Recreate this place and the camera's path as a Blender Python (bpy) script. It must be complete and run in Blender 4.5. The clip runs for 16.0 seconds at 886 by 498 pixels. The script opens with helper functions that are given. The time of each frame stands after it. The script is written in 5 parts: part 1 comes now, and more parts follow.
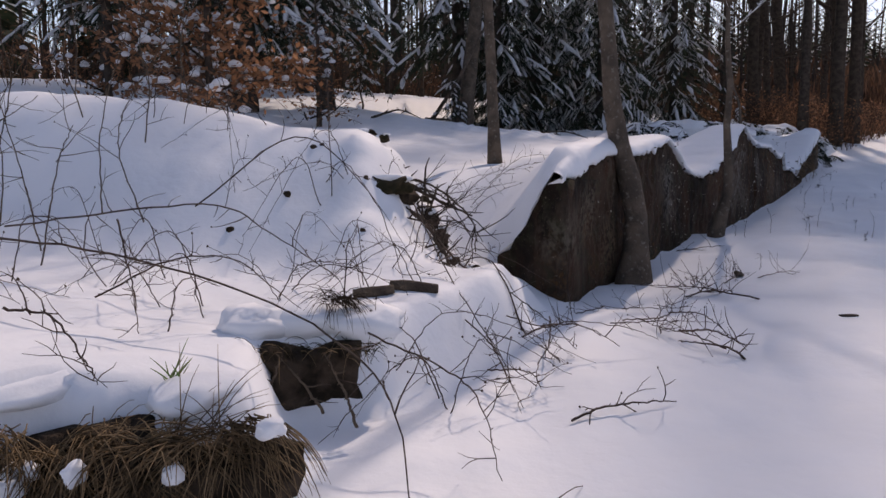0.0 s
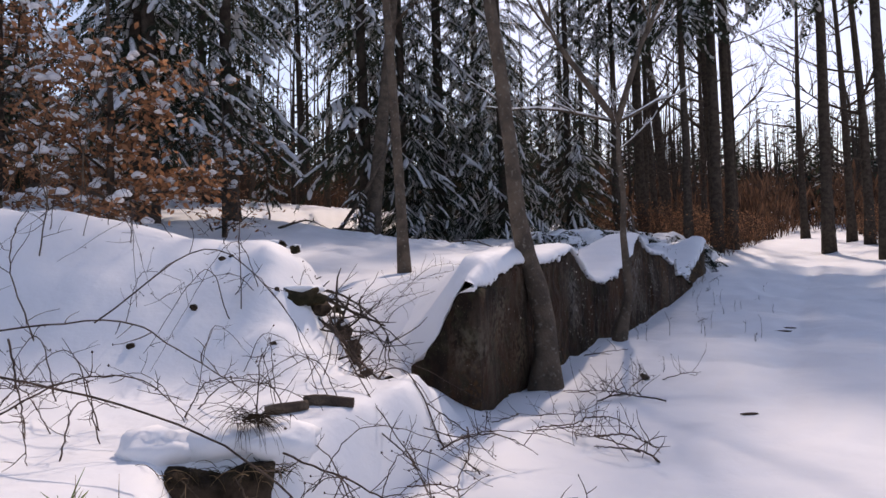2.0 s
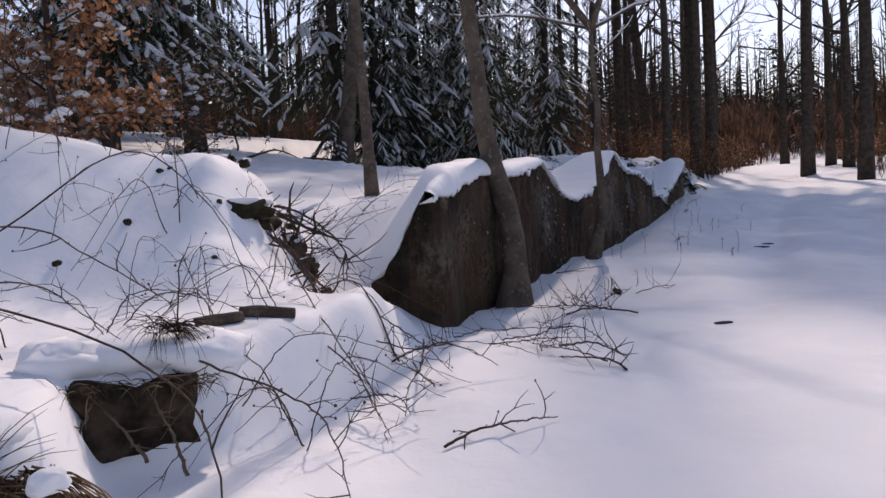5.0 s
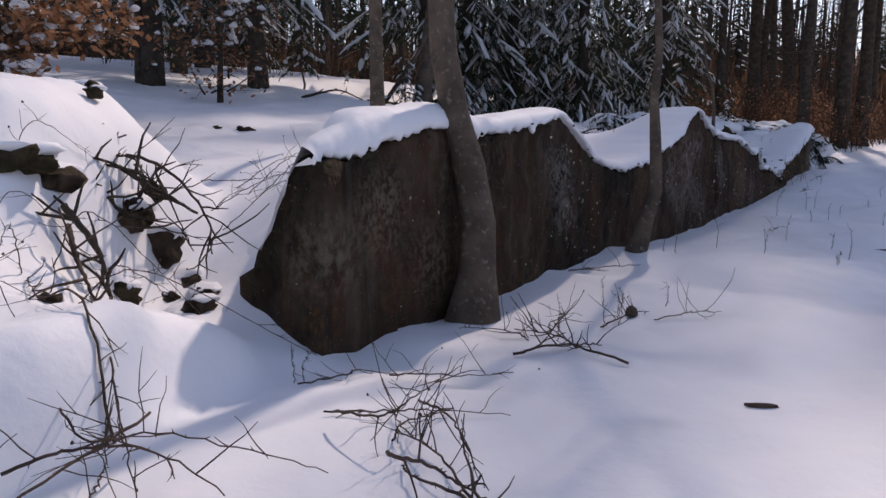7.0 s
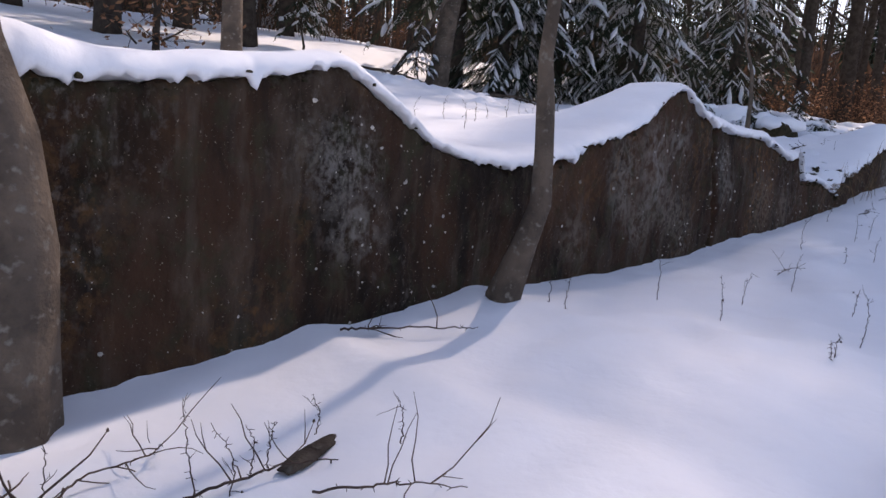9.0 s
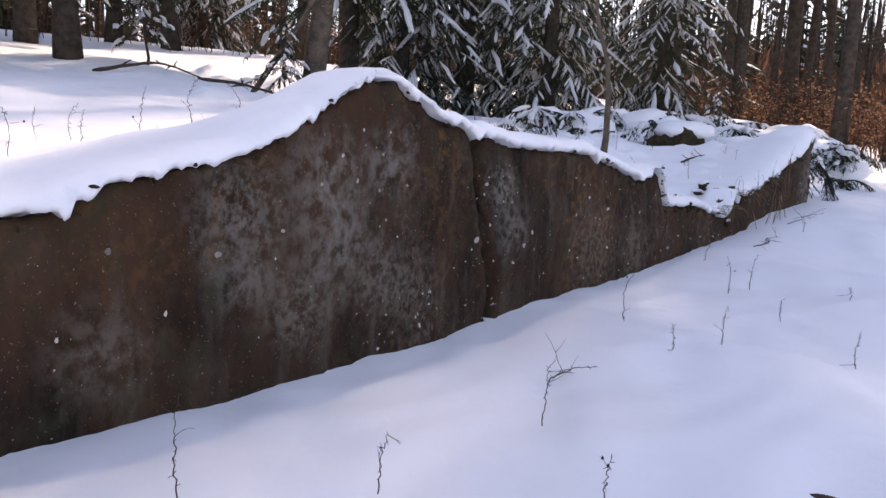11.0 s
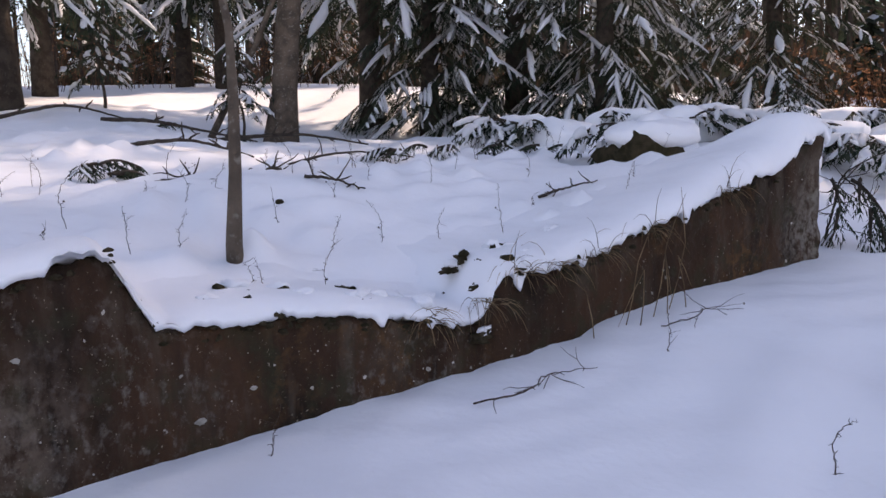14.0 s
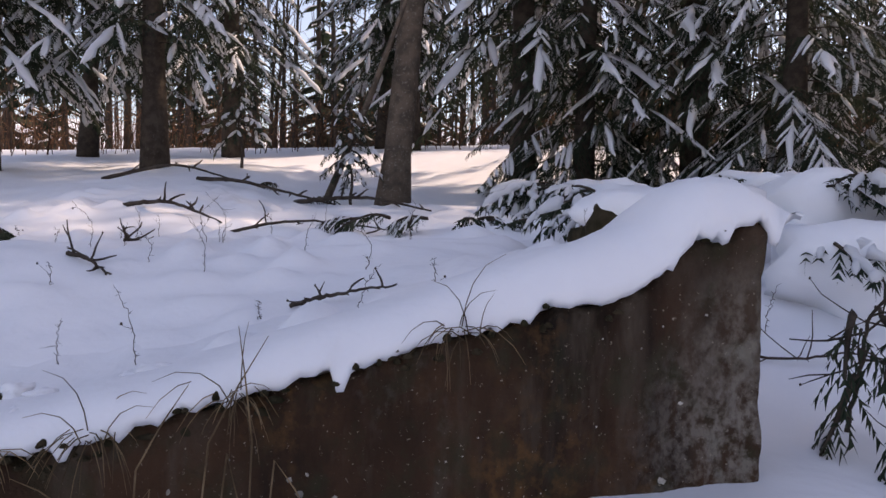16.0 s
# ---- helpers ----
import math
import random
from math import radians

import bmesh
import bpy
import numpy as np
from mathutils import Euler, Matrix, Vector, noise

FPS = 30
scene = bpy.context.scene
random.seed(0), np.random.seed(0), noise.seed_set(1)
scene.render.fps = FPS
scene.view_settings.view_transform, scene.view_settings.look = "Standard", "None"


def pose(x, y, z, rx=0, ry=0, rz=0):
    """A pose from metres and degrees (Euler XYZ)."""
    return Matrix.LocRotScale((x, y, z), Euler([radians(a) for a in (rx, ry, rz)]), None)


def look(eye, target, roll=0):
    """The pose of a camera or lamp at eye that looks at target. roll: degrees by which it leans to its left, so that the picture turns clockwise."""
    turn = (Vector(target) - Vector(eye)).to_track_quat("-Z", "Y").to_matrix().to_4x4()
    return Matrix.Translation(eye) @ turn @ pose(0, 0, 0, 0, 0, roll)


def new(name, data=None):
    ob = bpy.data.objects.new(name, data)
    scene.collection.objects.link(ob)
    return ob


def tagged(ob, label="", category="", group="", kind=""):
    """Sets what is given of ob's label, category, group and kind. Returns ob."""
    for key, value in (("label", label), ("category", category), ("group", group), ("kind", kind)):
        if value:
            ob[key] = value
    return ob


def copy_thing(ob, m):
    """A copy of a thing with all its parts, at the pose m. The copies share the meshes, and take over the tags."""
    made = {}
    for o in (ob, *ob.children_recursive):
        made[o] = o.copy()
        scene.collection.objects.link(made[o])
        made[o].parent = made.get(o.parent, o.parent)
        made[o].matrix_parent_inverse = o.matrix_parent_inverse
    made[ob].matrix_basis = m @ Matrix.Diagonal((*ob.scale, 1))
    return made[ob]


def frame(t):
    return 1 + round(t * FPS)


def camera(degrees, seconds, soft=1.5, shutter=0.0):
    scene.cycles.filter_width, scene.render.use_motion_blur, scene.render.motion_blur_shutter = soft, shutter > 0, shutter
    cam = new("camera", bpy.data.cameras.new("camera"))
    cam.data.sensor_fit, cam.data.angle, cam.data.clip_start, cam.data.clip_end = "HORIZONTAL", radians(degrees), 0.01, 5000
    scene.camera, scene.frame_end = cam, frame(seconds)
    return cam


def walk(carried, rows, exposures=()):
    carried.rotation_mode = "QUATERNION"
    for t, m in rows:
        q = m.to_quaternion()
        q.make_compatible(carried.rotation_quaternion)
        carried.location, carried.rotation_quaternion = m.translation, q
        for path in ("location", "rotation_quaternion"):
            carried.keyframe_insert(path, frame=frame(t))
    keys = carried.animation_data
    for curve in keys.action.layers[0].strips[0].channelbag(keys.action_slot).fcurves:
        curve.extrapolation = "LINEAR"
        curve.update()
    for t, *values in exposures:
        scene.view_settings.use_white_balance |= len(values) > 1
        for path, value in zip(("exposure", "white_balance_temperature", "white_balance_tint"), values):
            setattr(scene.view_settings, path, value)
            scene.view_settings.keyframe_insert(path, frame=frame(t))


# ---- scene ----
# the camera and its walk
cam = camera(63.8, 16.0)
METRES, EYE, TILT, LEAN, TURN = 20.0, 1.25, -7.0, 1.2, 0.0
ROWS = [
    (0.0, 0.0, 0.0, 0.0, -0.0, 0.0, -0.0),
    (0.5, 0.0003, -0.0002, 0.0017, -1.51, 0.72, -0.16),
    (1.0, 0.0005, -0.0003, 0.0019, -6.61, 5.42, 2.09),
    (1.5, -0.0015, 0.0004, 0.002, -7.44, 10.23, 1.98),
    (2.0, -0.0027, -0.0003, 0.0006, -7.35, 8.6, 1.59),
    (2.5, -0.0036, 0.0001, -0.0012, -6.95, 6.08, 0.34),
    (3.0, -0.0035, 0.0007, -0.0013, -6.09, 4.41, -0.34),
    (5.5, 0.0225, 0.0372, -0.0076, -8.94, 3.38, 3.32),
    (6.0, 0.0457, 0.063, -0.0015, -8.29, 3.57, 1.67),
    (6.5, 0.0663, 0.092, 0.0044, -4.18, 1.25, -0.22),
    (7.0, 0.0948, 0.1249, 0.0088, 0.95, -0.37, -1.83),
    (7.5, 0.1161, 0.1553, 0.0132, 4.58, -0.57, -3.02),
    (8.0, 0.1391, 0.1918, 0.0206, 6.67, -2.13, -5.27),
    (8.5, 0.1672, 0.225, 0.0259, 10.79, -2.9, -6.58),
    (9.0, 0.1953, 0.2626, 0.0306, 7.65, -2.24, -6.57),
    (9.5, 0.2208, 0.2965, 0.0403, 2.95, 0.25, -5.84),
    (12.0, 0.3501, 0.4814, 0.0727, 10.67, -1.67, -4.1),
    (12.5, 0.3819, 0.5198, 0.0811, 13.14, -1.65, -4.23),
    (13.0, 0.4077, 0.5646, 0.0884, 16.12, 0.16, -3.13),
    (13.5, 0.4367, 0.6016, 0.0953, 20.17, 0.31, -3.1),
    (14.0, 0.469, 0.6393, 0.1032, 23.72, -0.24, -2.6),
    (14.5, 0.4926, 0.6776, 0.1131, 22.65, 0.64, -3.35),
    (15.0, 0.514, 0.7205, 0.1212, 27.1, 2.62, -6.43),
    (15.5, 0.5243, 0.7609, 0.125, 38.64, 3.22, -6.82),
    (16.0, 0.5382, 0.8022, 0.1321, 45.56, 2.87, -6.97),
]
walk(cam, [(t, pose(0, 0, EYE, TILT, LEAN, TURN) @ pose(METRES * x, METRES * y, METRES * z, 90 + pitch, roll, yaw)) for t, x, y, z, yaw, pitch, roll in ROWS],
     exposures=[(0.0, -0.15, 7700, 25), (1.2, 0.08, 7700, 25), (2.5, 0.18, 7700, 25), (3.2, 0.08, 7700, 25), (5.5, 0.0, 7550, 25), (7.3, 0.05, 7500, 25), (8.2, 0.4, 7500, 25), (9.5, 0.85, 7850, 26), (10.5, 1.15, 8250, 27), (12.2, 1.4, 8500, 27), (14.0, 1.08, 8500, 27), (16.0, 0.85, 8700, 29)])


# daylight: a high, hazy late-winter sun behind the forest, and the sky
SUN_AZ, SUN_EL = radians(23), radians(45)          # azimuth from +y towards +x
world = bpy.data.worlds.new("winter_sky")
scene.world = world
world.use_nodes = True
wn = world.node_tree.nodes
sky = wn.new("ShaderNodeTexSky")
sky.sky_type, sky.sun_disc = "NISHITA", False
sky.sun_elevation, sky.sun_rotation = SUN_EL, SUN_AZ
sky.air_density, sky.dust_density, sky.ozone_density = 1.0, 0.6, 1.5
wn["Background"].inputs[1].default_value = 0.15
world.node_tree.links.new(sky.outputs[0], wn["Background"].inputs[0])
sun = new("sun", bpy.data.lights.new("sun", "SUN"))
sun.data.energy, sun.data.angle, sun.data.color = 2.4, radians(1.8), (1.0, 0.95, 0.88)
sun.matrix_world = look((0, 0, 30), (30 * math.sin(SUN_AZ + math.pi) * math.cos(SUN_EL), 30 * math.cos(SUN_AZ + math.pi) * math.cos(SUN_EL), 30 - 30 * math.sin(SUN_EL)))


# materials
def material(name, colour, rough=0.7, second=None, scale=6.0, mix=(0.4, 0.6), bump=0.0, bump_scale=40.0, spec=0.3, fine=None, fine_scale=60.0, fine_mix=(0.55, 0.7), per_piece=0.0, subsurface=0.0):
    """A surface of two colours in patches, a third in fine grain, and relief."""
    mat = bpy.data.materials.new(name)
    mat.use_nodes = True
    nt = mat.node_tree
    b = nt.nodes["Principled BSDF"]
    b.inputs["Roughness"].default_value = rough
    b.inputs["Specular IOR Level"].default_value = spec
    co = nt.nodes.new("ShaderNodeTexCoord")

    def ramp(size, lo, hi, detail=4.0):
        n = nt.nodes.new("ShaderNodeTexNoise")
        n.inputs["Scale"].default_value, n.inputs["Detail"].default_value = size, detail
        nt.links.new(co.outputs["Object"], n.inputs["Vector"])
        r = nt.nodes.new("ShaderNodeMapRange")
        r.inputs["From Min"].default_value, r.inputs["From Max"].default_value = lo, hi
        nt.links.new(n.outputs["Fac"], r.inputs["Value"])
        return r.outputs["Result"], n.outputs["Fac"]

    def blend(fac, one, two):
        m = nt.nodes.new("ShaderNodeMix")
        m.data_type = "RGBA"
        nt.links.new(fac, m.inputs[0])
        for sock, val in ((m.inputs[6], one), (m.inputs[7], two)):
            if isinstance(val, tuple):
                sock.default_value = (*val, 1)
            else:
                nt.links.new(val, sock)
        return m.outputs[2]

    out = colour
    if second:
        out = blend(ramp(scale, *mix)[0], colour, second)
    if fine:
        out = blend(ramp(fine_scale, *fine_mix)[0], out, fine)
    if per_piece:
        gi = nt.nodes.new("ShaderNodeNewGeometry")
        hsv = nt.nodes.new("ShaderNodeHueSaturation")
        mr = nt.nodes.new("ShaderNodeMapRange")
        mr.inputs["To Min"].default_value, mr.inputs["To Max"].default_value = 1 - per_piece, 1 + per_piece
        nt.links.new(gi.outputs["Random Per Island"], mr.inputs["Value"])
        nt.links.new(mr.outputs["Result"], hsv.inputs["Value"])
        if isinstance(out, tuple):
            hsv.inputs["Color"].default_value = (*out, 1)
        else:
            nt.links.new(out, hsv.inputs["Color"])
        out = hsv.outputs["Color"]
    if isinstance(out, tuple):
        b.inputs["Base Color"].default_value = (*out, 1)
    else:
        nt.links.new(out, b.inputs["Base Color"])
    if subsurface:
        b.inputs["Subsurface Weight"].default_value = subsurface
        b.inputs["Subsurface Radius"].default_value = (0.04, 0.05, 0.06)
        b.inputs["Subsurface Scale"].default_value = 0.5
    if bump:
        bn = nt.nodes.new("ShaderNodeBump")
        bn.inputs["Strength"].default_value, bn.inputs["Distance"].default_value = bump, 0.02
        nt.links.new(ramp(bump_scale, 0, 1, 6.0)[1], bn.inputs["Height"])
        nt.links.new(bn.outputs[0], b.inputs["Normal"])
    return mat


def thin(mat, share, tint=None):
    """Lets part of the light through, as dry leaves, needles and loose snow do."""
    nt = mat.node_tree
    b, out = nt.nodes["Principled BSDF"], nt.nodes["Material Output"]
    tr, mx = nt.nodes.new("ShaderNodeBsdfTranslucent"), nt.nodes.new("ShaderNodeMixShader")
    if tint:
        tr.inputs["Color"].default_value = (*tint, 1)
    else:
        nt.links.new(b.inputs["Base Color"].links[0].from_socket, tr.inputs["Color"])
    mx.inputs[0].default_value = share
    nt.links.new(b.outputs[0], mx.inputs[1])
    nt.links.new(tr.outputs[0], mx.inputs[2])
    nt.links.new(mx.outputs[0], out.inputs["Surface"])


SNOW = material("snow", (0.84, 0.85, 0.87), 0.65, (0.80, 0.815, 0.84), 1.3, bump=0.4, bump_scale=9.0, spec=0.25)
SNOW_PAD = material("branch_snow", (0.84, 0.85, 0.87), 0.7, bump=0.3, bump_scale=30.0, spec=0.2)
def concrete():
    """Dark, wet-stained concrete: brown film in vertical runs, grey lichen patches, pale grit, a far end painted as
    lit.
    """
    mat = material("old_concrete", (0.07, 0.045, 0.032), 0.9, bump=1.0, bump_scale=24.0, spec=0.15)
    nt = mat.node_tree
    b = nt.nodes["Principled BSDF"]
    co = nt.nodes.new("ShaderNodeTexCoord")

    def patch(scale, stretch, lo, hi, detail, seed):
        mp = nt.nodes.new("ShaderNodeMapping")
        mp.inputs["Scale"].default_value = (1, 1, stretch)
        mp.inputs["Location"].default_value = (seed, seed * 0.7, seed * 1.3)
        n = nt.nodes.new("ShaderNodeTexNoise")
        n.inputs["Scale"].default_value, n.inputs["Detail"].default_value, n.inputs["Roughness"].default_value = scale, detail, 0.62
        r = nt.nodes.new("ShaderNodeMapRange")
        r.inputs["From Min"].default_value, r.inputs["From Max"].default_value = lo, hi
        nt.links.new(co.outputs["Object"], mp.inputs["Vector"])
        nt.links.new(mp.outputs["Vector"], n.inputs["Vector"])
        nt.links.new(n.outputs["Fac"], r.inputs["Value"])
        return r.outputs["Result"]

    def over(fac, one, colour):
        m = nt.nodes.new("ShaderNodeMix")
        m.data_type = "RGBA"
        nt.links.new(fac, m.inputs[0])
        if isinstance(one, tuple):
            m.inputs[6].default_value = (*one, 1)
        else:
            nt.links.new(one, m.inputs[6])
        m.inputs[7].default_value = (*colour, 1)
        return m.outputs[2]

    def both(a, c):
        m = nt.nodes.new("ShaderNodeMath")
        m.operation = "MULTIPLY"
        nt.links.new(a, m.inputs[0])
        nt.links.new(c, m.inputs[1])
        return m.outputs[0]

    out = over(patch(1.6, 0.35, 0.4, 0.62, 6, 3.0), (0.06, 0.03, 0.017), (0.014, 0.009, 0.006))
    out = over(patch(2.3, 0.6, 0.52, 0.72, 8, 11.0), out, (0.075, 0.053, 0.037))
    out = over(patch(5.5, 0.14, 0.54, 0.74, 5, 17.0), out, (0.085, 0.066, 0.048))
    out = over(patch(4.2, 0.12, 0.55, 0.75, 5, 27.0), out, (0.014, 0.011, 0.009))
    out = over(patch(7.0, 0.8, 0.5, 0.75, 8, 5.0), out, (0.034, 0.034, 0.018))
    out = over(both(patch(1.4, 0.5, 0.5, 0.7, 3, 41.0), patch(15.0, 0.9, 0.48, 0.62, 6, 42.0)), out, (0.11, 0.055, 0.022))
    out = over(both(patch(0.9, 0.45, 0.54, 0.7, 3, 21.0), patch(24.0, 0.7, 0.52, 0.72, 8, 2.0)), out, (0.16, 0.145, 0.125))
    out = over(patch(70.0, 1.0, 0.66, 0.74, 3, 8.0), out, (0.26, 0.22, 0.17))

    def spot(x, y, z, radius, seed, scale=18.0):
        # one patch broken up by noise: grey lichen, lime, the far end's painted light
        v = nt.nodes.new("ShaderNodeVectorMath")
        v.operation = "DISTANCE"
        v.inputs[1].default_value = (x, y, z)
        nt.links.new(co.outputs["Object"], v.inputs[0])
        r = nt.nodes.new("ShaderNodeMapRange")
        r.inputs["From Min"].default_value, r.inputs["From Max"].default_value = radius, radius * 0.2
        r.inputs["To Max"].default_value = 0.5
        nt.links.new(v.outputs["Value"], r.inputs["Value"])
        return both(r.outputs["Result"], patch(scale, 0.8, 0.42, 0.6, 8, seed))

    # the first two spots paint the lit far end of the wall paler
    for k, (s, z, radius, colour) in enumerate([(7.6, 1.0, 0.45, (0.3, 0.27, 0.23)), (7.62, 1.35, 0.3, (0.26, 0.24, 0.2)), (-4.3, 0.95, 0.34, (0.26, 0.24, 0.21)), (-4.2, 0.6, 0.3, (0.24, 0.22, 0.19)), (-1.35, 1.0, 0.35, (0.22, 0.2, 0.17)), (-1.3, 0.7, 0.3, (0.2, 0.18, 0.15)), (0.66, 1.1, 0.24, (0.27, 0.25, 0.22)), (0.78, 0.8, 0.26, (0.24, 0.22, 0.19)),
                                               (1.9, 0.62, 0.5, (0.2, 0.15, 0.11)), (2.6, 0.6, 0.4, (0.17, 0.13, 0.1)), (-6.75, 0.75, 0.4, (0.22, 0.18, 0.13)), (-7.2, 0.5, 0.35, (0.2, 0.17, 0.13)), (-6.2, 0.35, 0.4, (0.18, 0.13, 0.085)), (-2.0, 0.45, 0.3, (0.17, 0.14, 0.11)), (-0.2, 0.5, 0.4, (0.16, 0.13, 0.1)), (-0.85, 1.15, 0.38, (0.26, 0.24, 0.21)), (-0.45, 0.6, 0.3, (0.2, 0.17, 0.14)), (-0.75, 0.8, 0.4, (0.24, 0.22, 0.19)), (-1.0, 0.5, 0.3, (0.2, 0.18, 0.15)), (-0.4, 1.25, 0.28, (0.25, 0.23, 0.2))]):
        x, y = 5.331 + 0.5817 * s, 12.51 + 0.8134 * s
        out = over(spot(x, y, z, radius, 30.0 + k, 14.0 if k % 2 else 26.0), out, colour)
    nt.links.new(out, b.inputs["Base Color"])
    return mat


CONCRETE = concrete()
STONE = material("pale_aggregate", (0.42, 0.39, 0.34), 0.85, (0.25, 0.23, 0.2), 20.0, per_piece=0.35)
MOSS = material("moss", (0.032, 0.028, 0.015), 0.95, (0.062, 0.047, 0.028), 12.0, bump=1.0, bump_scale=90.0, spec=0.1)
BARK = material("grey_brown_bark", (0.13, 0.098, 0.073), 0.9, (0.075, 0.058, 0.045), 5.0, bump=0.8, bump_scale=35.0, spec=0.15, fine=(0.19, 0.17, 0.14), fine_scale=22.0, fine_mix=(0.58, 0.72))
DARK_BARK = material("dark_bark", (0.045, 0.035, 0.028), 0.95, (0.075, 0.06, 0.048), 6.0, bump=1.0, bump_scale=30.0, spec=0.1, fine=(0.1, 0.09, 0.075), fine_scale=25.0, fine_mix=(0.6, 0.75))
TWIG = material("dark_twig", (0.045, 0.03, 0.024), 0.8, (0.09, 0.06, 0.045), 8.0, spec=0.2, per_piece=0.3)
NEEDLE = material("spruce_needles", (0.022, 0.036, 0.022), 0.75, (0.04, 0.05, 0.03), 2.5, spec=0.2, per_piece=0.4)
LEAF = material("dry_leaves", (0.36, 0.18, 0.095), 0.75, (0.22, 0.105, 0.055), 3.0, spec=0.2, per_piece=0.45)
BRUSH = material("brown_undergrowth", (0.16, 0.088, 0.055), 0.9, (0.06, 0.04, 0.03), 0.8, spec=0.1, per_piece=0.4)
GRASS = material("dry_grass", (0.29, 0.2, 0.115), 0.8, (0.12, 0.08, 0.045), 6.0, spec=0.2, per_piece=0.45)
GREEN = material("green_blades", (0.11, 0.2, 0.05), 0.6, (0.2, 0.22, 0.08), 9.0, spec=0.3, per_piece=0.25)
# near-black, so that lumps of it read as shaded hollows in the bank
EARTH = material("dark_earth", (0.022, 0.016, 0.011), 0.95, (0.07, 0.05, 0.035), 8.0, bump=1.0, bump_scale=40.0, spec=0.1)
thin(SNOW_PAD, 0.35, (0.82, 0.84, 0.86))
thin(LEAF, 0.45)
thin(BRUSH, 0.35)
thin(GRASS, 0.3)
thin(NEEDLE, 0.3)
WOOD = material("weathered_wood", (0.14, 0.105, 0.075), 0.85, (0.07, 0.05, 0.038), 7.0, bump=0.9, bump_scale=45.0, spec=0.15)


# builders
def mesh_from(name, verts, faces, mats, smooth=True):
    me = bpy.data.meshes.new(name)
    me.from_pydata([tuple(v) for v in verts], [], faces)
    for m in (mats if isinstance(mats, (list, tuple)) else [mats]):
        me.materials.append(m)
    if smooth:
        me.shade_smooth()
    me.update()
    return me


class Shape:
    """Collects vertices and faces for one mesh."""

    def __init__(self):
        self.v, self.f = [], []

    def add(self, verts, faces):
        n = len(self.v)
        self.v.extend(verts)
        self.f.extend([tuple(i + n for i in f) for f in faces])

    def tube(self, pts, radii, sides=6, rough=0.0):
        """A tapered round stem along points, closed at its tip."""
        pts = [Vector(p) for p in pts]
        n = len(pts)
        if not isinstance(radii, (list, tuple)):
            radii = [radii] * n
        verts, faces = [], []
        side = Vector((1, 0.13, 0.07))
        for i, p in enumerate(pts):
            way = (pts[min(i + 1, n - 1)] - pts[max(i - 1, 0)])
            way = way.normalized() if way.length > 1e-6 else Vector((0, 0, 1))
            a = way.cross(side)
            if a.length < 1e-3:
                a = way.cross(Vector((0, 1, 0)))
            a.normalize()
            b = way.cross(a)
            side = b if n > 1 else side
            for k in range(sides):
                w = 2 * math.pi * k / sides
                r = radii[i] * (1 + (noise.noise((p.x * 4 + math.cos(w) * 1.5, p.y * 4 + math.sin(w) * 1.5, p.z * 2.5)) * rough if rough else 0))
                verts.append(p + a * (r * math.cos(w)) + b * (r * math.sin(w)))
            side = a.cross(way)
        for i in range(n - 1):
            for k in range(sides):
                k2 = (k + 1) % sides
                faces.append((i * sides + k, i * sides + k2, (i + 1) * sides + k2, (i + 1) * sides + k))
        faces.append(tuple(range((n - 1) * sides, n * sides)))
        faces.append(tuple(reversed(range(sides))))
        self.add(verts, faces)

    def pad(self, c, rx, ry, rz, turn=0.0, sides=7):
        """A small rounded lump, flat below."""
        c = Vector(c)
        verts, faces = [], []
        for h, s in ((-0.35, 0.75), (0.1, 1.0), (0.62, 0.68)):
            for k in range(sides):
                w = 2 * math.pi * k / sides + turn
                j = 1 + 0.28 * math.sin(k * 2.7 + c.x * 9 + c.y * 7)
                verts.append(c + Vector((rx * s * j * math.cos(w) * math.cos(turn) - ry * s * j * math.sin(w) * math.sin(turn), rx * s * j * math.cos(w) * math.sin(turn) + ry * s * j * math.sin(w) * math.cos(turn), rz * h)))
        verts.append(c + Vector((0, 0, rz)))
        for r in range(2):
            for k in range(sides):
                k2 = (k + 1) % sides
                faces.append((r * sides + k, r * sides + k2, (r + 1) * sides + k2, (r + 1) * sides + k))
        for k in range(sides):
            faces.append((2 * sides + k, 2 * sides + (k + 1) % sides, 3 * sides))
        faces.append(tuple(reversed(range(sides))))
        self.add(verts, faces)

    def drift(self, pts, wide, high):
        """Snow lying along points: a soft ridge, wide and rounded above, flat below."""
        pts = [Vector(p) for p in pts]
        n = len(pts)
        verts, faces = [], []
        for i, p in enumerate(pts):
            way = pts[min(i + 1, n - 1)] - pts[max(i - 1, 0)]
            side = way.cross(Vector((0, 0, 1)))
            side = side.normalized() if side.length > 1e-4 else Vector((1, 0, 0))
            w, h = wide[i], high[i]
            verts += [p - side * w - Vector((0, 0, 0.35 * h)), p - side * (0.62 * w) + Vector((0, 0, 0.72 * h)), p + side * (0.1 * w) + Vector((0, 0, h)), p + side * (0.75 * w) + Vector((0, 0, 0.6 * h)), p + side * w - Vector((0, 0, 0.4 * h))]
        for i in range(n - 1):
            for k in range(5):
                k2 = (k + 1) % 5
                faces.append((i * 5 + k, i * 5 + k2, (i + 1) * 5 + k2, (i + 1) * 5 + k))
        faces.append(tuple(range(4, -1, -1)))
        faces.append(tuple(range((n - 1) * 5, n * 5)))
        self.add(verts, faces)

